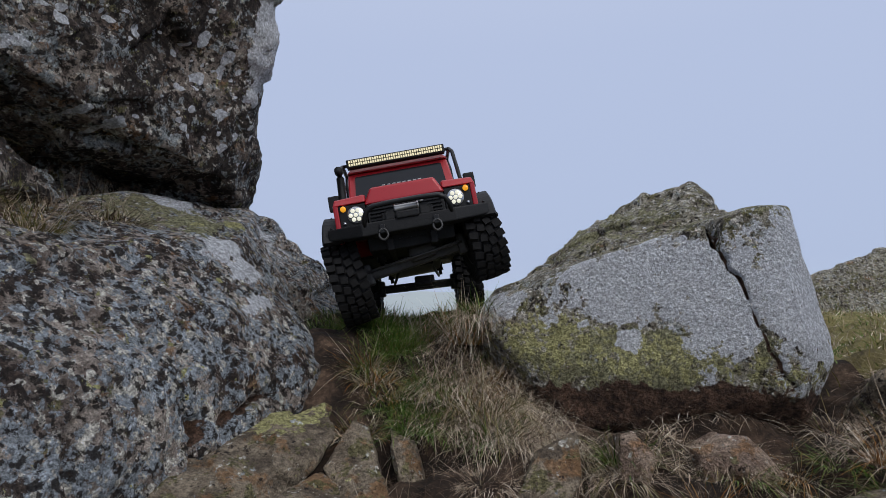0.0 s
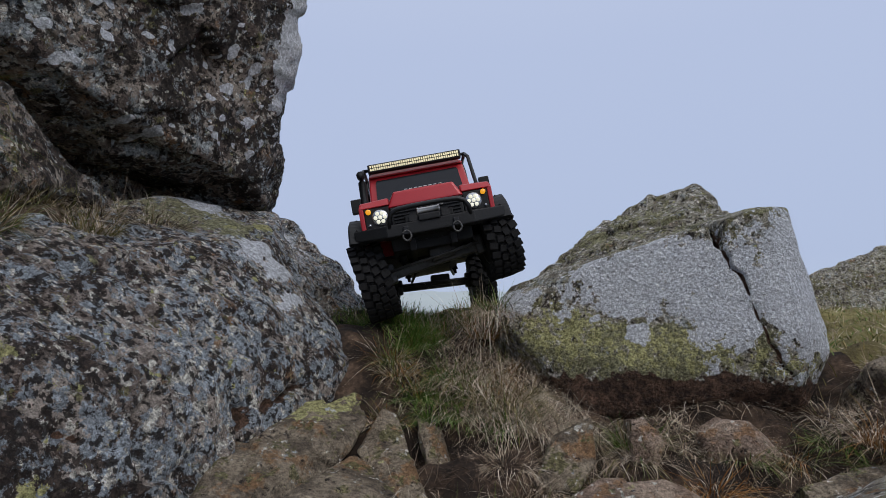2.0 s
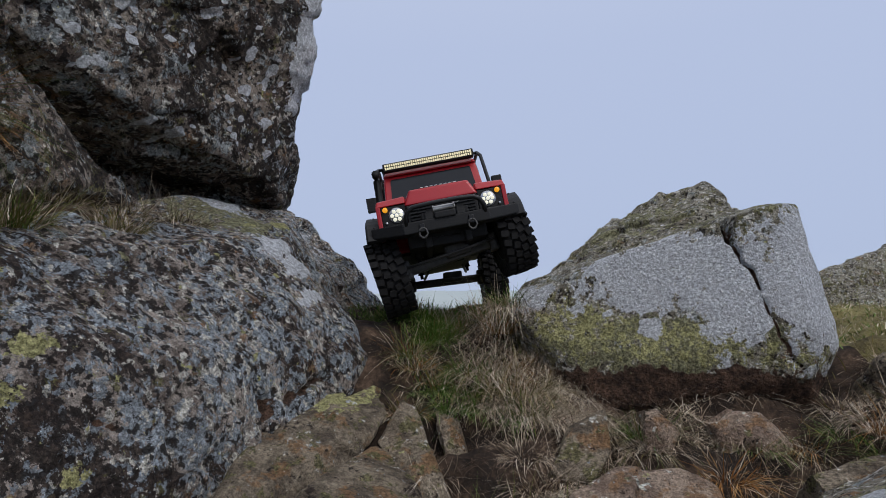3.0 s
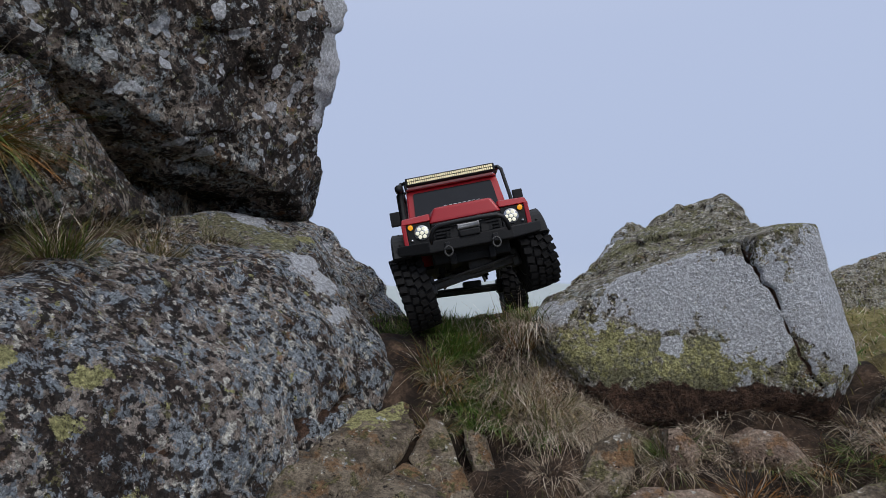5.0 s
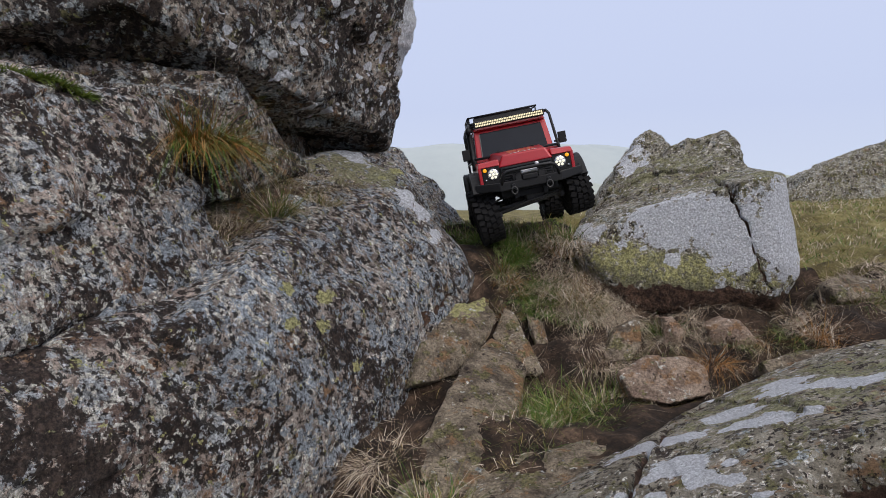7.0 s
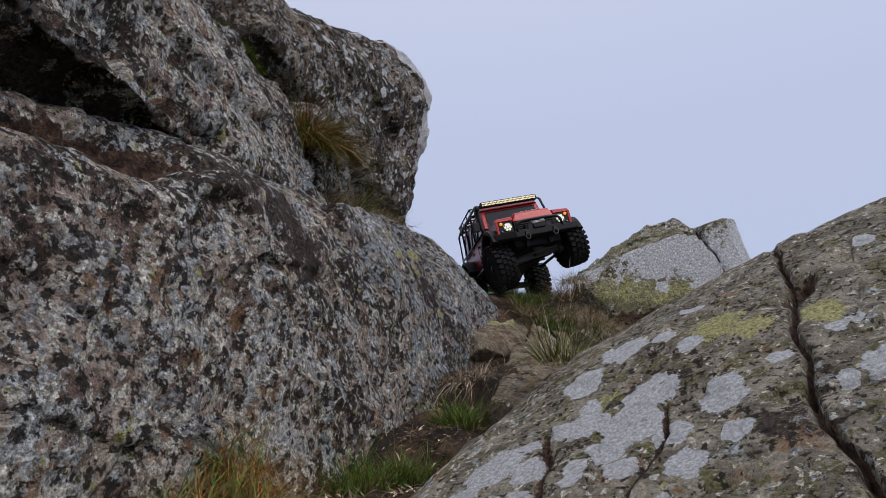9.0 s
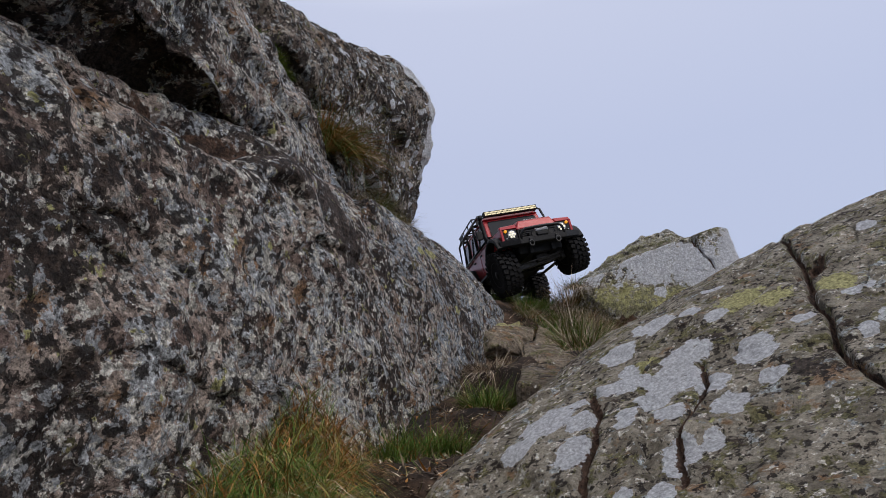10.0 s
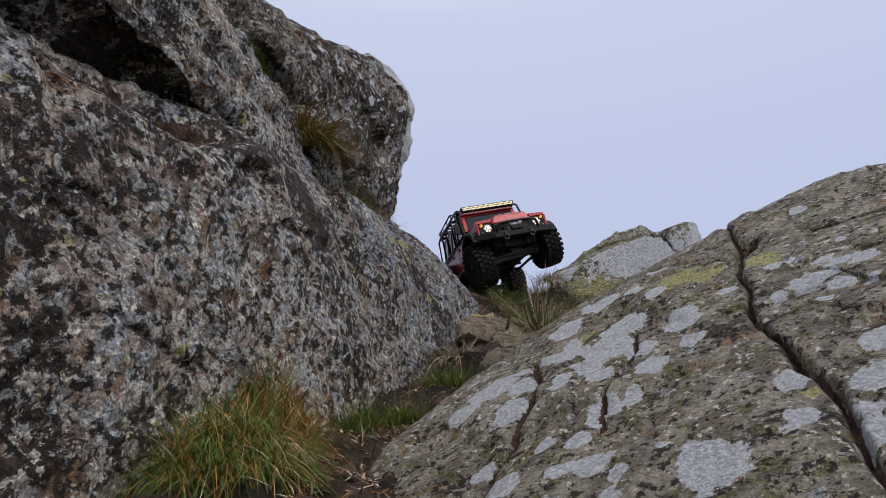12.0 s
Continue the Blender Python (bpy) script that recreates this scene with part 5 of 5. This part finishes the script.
part("winch_drum", lathe("winch_drum", [(-0.017, 0.0060), (-0.015, 0.0060), (-0.014, 0.0050), (0.014, 0.0050), (0.015, 0.0060), (0.017, 0.0060)], M_STEEL, 16, "x"), bumper, "grey winch rope drum").location = (0, -0.246, 0.1405)
for s in (-1, 1):
    part("shackle", tube("shackle", [[(s * 0.037 + 0.006 * math.sin(t), -0.2555, 0.107 + 0.0075 * math.cos(t)) for t in [2 * math.pi * k / 14 for k in range(15)]]], 0.0017, M_GREY, 6), bumper, "steel shackle")
    part("shackle_tab", solid("shackle_tab", [((s * 0.037 - 0.004, -0.2560, 0.109), (s * 0.037 + 0.004, -0.2480, 0.121))], M_SATIN, 0.0012), bumper)
# windows
part("windscreen", panel("windscreen", [(-0.078, -0.0735, 0.188), (0.078, -0.0735, 0.188), (0.074, -0.0515, 0.246), (-0.074, -0.0515, 0.246)], (0, -0.0020, -0.0006), M_GLASS), car, "smoked windscreen")
for s in (-1, 1):
    for y0, y1 in ((-0.045, 0.030), (0.040, 0.115), (0.130, 0.225)):
        part("side_window", panel("side_window", [(s * 0.0918, y0, 0.184), (s * 0.0918, y1, 0.184), (s * 0.0868, y1, 0.243), (s * 0.0868, y0 + 0.012, 0.243)], (s * 0.0020, 0, 0), M_GLASS), car)
    for y0, y1 in ((-0.060, 0.034), (0.038, 0.118)):
        door = part("door", panel("door", [(s * 0.0915, y0, 0.112), (s * 0.0915, y1, 0.112), (s * 0.0915, y1, 0.177), (s * 0.0915, y0, 0.177)], (s * 0.0022, 0, 0), M_RED), car)
        part("handle", solid("handle", [((s * 0.0955 - 0.0018, y1 - 0.022, 0.163), (s * 0.0955 + 0.0018, y1 - 0.006, 0.168))], M_BLACK, 0.0008, 1), door, "black handle")
    part("mirror", solid("mirror", [((s * 0.114 - 0.009, -0.078, 0.188), (s * 0.114 + 0.009, -0.068, 0.214)), ((s * 0.100 - 0.006, -0.075, 0.192), (s * 0.100 + 0.006, -0.070, 0.197))], M_BLACK, 0.002), car)
    part("side_step", tube("side_step", [[(s * 0.100, -0.095, 0.094), (s * 0.104, -0.08, 0.091), (s * 0.104, 0.085, 0.091), (s * 0.100, 0.10, 0.094)]], 0.0045, M_SATIN), car)
    part("snorkel", tube("snorkel", [[(s * 0.099, -0.095, 0.165), (s * 0.099, -0.080, 0.185), (s * 0.0985, -0.058, 0.246), (s * 0.0985, -0.062, 0.254), (s * 0.0985, -0.074, 0.257)]], 0.0068, M_BLACK, 10), car) if s < 0 else None
    # arches
    for ay in (-0.162, 0.162):
        bm = bmesh.new()
        prof = [(0.094, 0.070), (0.121, 0.072), (0.124, 0.067), (0.122, 0.063), (0.094, 0.064)]
        rings = []
        for k in range(15):
            a = math.pi * (0.14 + 0.72 * k / 14)
            rings.append([bm.verts.new((s * px, ay + rr * 1.02 * math.cos(a), 0.080 + rr * math.sin(a) * 1.10)) for px, rr in prof])
        for r0, r1 in zip(rings, rings[1:]):
            for j in range(len(prof)):
                bm.faces.new((r0[j], r0[(j + 1) % len(prof)], r1[(j + 1) % len(prof)], r1[j]))
        bm.faces.new(rings[0])
        bm.faces.new(rings[-1])
        bmesh.ops.recalc_face_normals(bm, faces=bm.faces)
        arch = part("wheel_arch", bm_mesh("wheel_arch", bm, M_BLACK), car, "black plastic wheel arch")
        for k in (2, 5, 9, 12):
            a = math.pi * (0.14 + 0.72 * k / 14)
            part("bolt", lathe("bolt", [(0.0, 0.0016), (0.0012, 0.0012)], M_SATIN, 8, "z"), arch).matrix_basis = pose(s * 0.110, ay + 0.0735 * math.cos(a), 0.080 + 0.0785 * math.sin(a))
# cage, light bar and rack
for s in (-1, 1):
    part("cage_bar", tube("cage_bar", [[(s * 0.100, -0.092, 0.178), (s * 0.100, -0.080, 0.195), (s * 0.0975, -0.050, 0.262), (s * 0.094, -0.035, 0.272), (s * 0.094, 0.215, 0.272), (s * 0.097, 0.238, 0.262), (s * 0.099, 0.243, 0.180), (s * 0.098, 0.243, 0.12)]], 0.0034, M_SATIN), car)
    for y in (0.036, 0.122, 0.180):
        part("cage_bar", tube("cage_bar", [[(s * 0.0985, y, 0.180), (s * 0.097, y, 0.255), (s * 0.094, y, 0.272)]], 0.0030, M_SATIN), car)
    part("cage_bar", tube("cage_bar", [[(s * 0.0990, -0.075, 0.182), (s * 0.0990, 0.243, 0.182)]], 0.0028, M_SATIN), car)
part("cage_bar", tube("cage_bar", [[(-0.100, -0.086, 0.187), (0.100, -0.086, 0.187)]], 0.0030, M_SATIN), car)
for y in (-0.035, 0.05, 0.215):
    part("cage_bar", tube("cage_bar", [[(-0.094, y, 0.272), (0.094, y, 0.272)]], 0.0030, M_SATIN), car)
bar = part("light_bar", solid("light_bar", [((-0.084, -0.066, 0.259), (0.084, -0.050, 0.274))], M_BLACK, 0.002), car)
bm = bmesh.new()
for i in range(40):
    for j in range(2):
        bmesh.ops.create_cube(bm, size=1, matrix=Matrix.Translation((-0.0785 + 0.004025 * i, -0.0668, 0.2638 + 0.0056 * j)) @ Matrix.Diagonal((0.0027, 0.0018, 0.0038, 1)))
part("led_row", bm_mesh("led_row", bm, M_LED), bar, "two lit rows of small warm lamps")
rack = part("roof_rack", tube("roof_rack", [
    [(-0.084, 0.062, 0.276), (0.084, 0.062, 0.276), (0.084, 0.242, 0.276), (-0.084, 0.242, 0.276), (-0.084, 0.062, 0.276)],
    [(-0.088, 0.058, 0.296), (0.088, 0.058, 0.296), (0.088, 0.246, 0.296), (-0.088, 0.246, 0.296), (-0.088, 0.058, 0.296)]], 0.0023, M_SATIN), car)
for x, y in ((-1, 0.060), (1, 0.060), (-1, 0.122), (1, 0.122), (-1, 0.184), (1, 0.184), (-1, 0.244), (1, 0.244), (-0.33, 0.244), (0.33, 0.244)):
    part("post", tube("post", [[(x * 0.086, y, 0.270), (x * 0.086, y, 0.296)]], 0.0019, M_SATIN), rack)
for i in range(6):
    part("cross_bar", solid("cross_bar", [((-0.083, 0.072 + 0.029 * i, 0.2735), (0.083, 0.079 + 0.029 * i, 0.2775))], M_SATIN, 0.0008, 1), rack)
part("wind_plate", panel("wind_plate", [(-0.078, 0.050, 0.274), (0.078, 0.050, 0.274), (0.074, 0.060, 0.294), (-0.074, 0.060, 0.294)], (0, 0.002, 0), M_BLACK), rack)
for s in (-1, 1):
    part("side_plate", panel("side_plate", [(s * 0.088, 0.19, 0.278), (s * 0.088, 0.236, 0.278), (s * 0.088, 0.236, 0.294), (s * 0.088, 0.19, 0.294)], (s * 0.0015, 0, 0), M_BLACK, 0.0006), rack)
part("rear_plate", panel("rear_plate", [(-0.045, 0.246, 0.278), (0.020, 0.246, 0.278), (0.020, 0.246, 0.294), (-0.045, 0.246, 0.294)], (0, 0.002, 0), M_BLACK), rack)
part("tray", solid("tray", [((-0.062, 0.085, 0.2785), (0.050, 0.175, 0.2830))], M_BLACK, 0.002), rack)
bm = bmesh.new()
for j in range(2):
    for i in range(9):
        bmesh.ops.create_cube(bm, size=1, matrix=Matrix.Translation((-0.064 + 0.016 * i, -0.022 + 0.016 * j, 0.2660)) @ Matrix.Diagonal((0.011, 0.0026, 0.002, 1)))
part("roof_slots", bm_mesh("roof_slots", bm, M_BLACK), car, "rows of dark slots across the roof")
# running gear
# black filler blocks, added to darken the underbody and hide the red floor
part("underbody_fill", solid("underbody_fill", [((-0.062, -0.214, 0.092), (0.062, -0.085, 0.116)), ((-0.050, -0.09, 0.086), (0.050, 0.225, 0.104))], M_BLACK, 0.004), car)
part("chassis", solid("chassis", [((-0.036, -0.225, 0.088), (-0.026, 0.235, 0.106)), ((0.026, -0.225, 0.088), (0.036, 0.235, 0.106)), ((-0.034, -0.215, 0.090), (0.034, -0.200, 0.104)),
                                  ((-0.030, -0.060, 0.076), (0.030, 0.060, 0.104)), ((-0.092, -0.075, 0.100), (0.092, 0.236, 0.108))], M_BLACK, 0.002), car)
DROP = {(-1, -0.162): -0.016, (1, -0.162): 0.014, (-1, 0.162): -0.010, (1, 0.162): -0.024}  # each wheel hangs at its own height
for ay in (-0.162, 0.162):
    lean_ = math.atan2(DROP[(1, ay)] - DROP[(-1, ay)], 0.201)
    ax = part("axle", solid("axle", [((-0.080, ay - 0.009, 0.067), (0.080, ay + 0.009, 0.083)), ((-0.006, ay - 0.022, 0.072), (0.034, ay + 0.016, 0.094)), ((-0.080, ay - 0.014, 0.061), (-0.066, ay + 0.014, 0.092)), ((0.066, ay - 0.014, 0.061), (0.080, ay + 0.014, 0.092))], M_GREY, 0.004), car)
    ax.matrix_basis = Matrix.Translation((0, ay, 0.0760 + (DROP[(1, ay)] + DROP[(-1, ay)]) / 2)) @ Matrix.Rotation(-lean_, 4, "Y") @ Matrix.Translation((0, -ay, -0.0760))
    part("track_rod", tube("track_rod", [[(-0.072, ay - 0.030, 0.078), (0.072, ay - 0.030, 0.078)]], 0.0025, M_GREY), ax)
    for s in (-1, 1):
        part("shock", lathe("shock", [(0.074, 0.0035), (0.082, 0.0035), (0.083, 0.0075), (0.090, 0.0060), (0.097, 0.0075), (0.104, 0.0060), (0.111, 0.0075), (0.118, 0.0060), (0.122, 0.0070), (0.138, 0.0045)], M_SATIN, 14, "z"), car).location = (s * 0.050, ay + 0.012, 0)
        part("link", tube("link", [[(s * 0.045, ay, 0.072), (s * 0.030, ay * 0.25, 0.084)]], 0.0030, M_GREY), car)


def tyre_mesh():
    """A knobbly tyre: round carcass, and three staggered rows of lugs with shoulder blocks."""
    me = lathe("tyre", [(-0.019, 0.031), (-0.0215, 0.038), (-0.0225, 0.046), (-0.0205, 0.0525), (-0.012, 0.0548), (0.012, 0.0548), (0.0205, 0.0525), (0.0225, 0.046), (0.0215, 0.038), (0.019, 0.031)], M_RUBBER, 40)
    bm = bmesh.new()
    bm.from_mesh(me)
    k = 26
    for i in range(k):
        for x, w, off, r in ((-0.0175, 0.011, 0.0, 0.0555), (-0.0055, 0.009, 0.5, 0.0565), (0.0055, 0.009, 0.0, 0.0565), (0.0175, 0.011, 0.5, 0.0555)):
            a = 2 * math.pi * (i + off) / k
            m = Matrix.Rotation(a, 4, "X") @ Matrix.Translation((x, 0, r)) @ Matrix.Rotation(radians(14 if x > 0 else -14), 4, "Z") @ Matrix.Diagonal((w, 0.0088, 0.0066, 1))
            bmesh.ops.create_cube(bm, size=1, matrix=m)
        for s in (-1, 1):
            a = 2 * math.pi * (i + (0.5 if s > 0 else 0.0)) / k
            bmesh.ops.create_cube(bm, size=1, matrix=Matrix.Rotation(a, 4, "X") @ Matrix.Translation((s * 0.0216, 0, 0.0492)) @ Matrix.Diagonal((0.0036, 0.0062, 0.009, 1)))
    bmesh.ops.recalc_face_normals(bm, faces=bm.faces)
    return bm_mesh("tyre", bm, M_RUBBER)


TYRE = tyre_mesh()
RIM = lathe("rim", [(-0.018, 0.030), (-0.020, 0.0325), (-0.016, 0.0315), (-0.010, 0.026), (-0.012, 0.012), (-0.020, 0.010), (-0.021, 0.0), (0.021, 0.0), (0.020, 0.010), (0.012, 0.012), (0.010, 0.026), (0.016, 0.0315), (0.020, 0.0325), (0.018, 0.030)], M_SATIN, 28)
for s in (-1, 1):
    for ay in (-0.162, 0.162):
        dz = DROP[(s, ay)]
        wheel = part("wheel", RIM, car)
        wheel.name = "wheel"
        wheel.location = (s * 0.1005, ay, 0.0760 + dz)
        wheel.scale = (1.08, 1.06, 1.06)
        wheel.rotation_euler = (random.uniform(0, 0.3), -math.atan2(DROP[(1, ay)] - DROP[(-1, ay)], 0.201), 0.06 if ay < 0 else 0)
        part("tyre", TYRE, wheel, "knobbly black off-road tyre")
        for k in range(5):
            a = 2 * math.pi * k / 5
            part("wheel_nut", lathe("wheel_nut", [(s * 0.012, 0.0020), (s * 0.016, 0.0020)], M_STEEL, 6, "x"), wheel).location = (0, 0.018 * math.cos(a), 0.018 * math.sin(a))
car.matrix_world = pose(-0.035, 1.035, 0.987, -0.7, -11.3, 3.0)
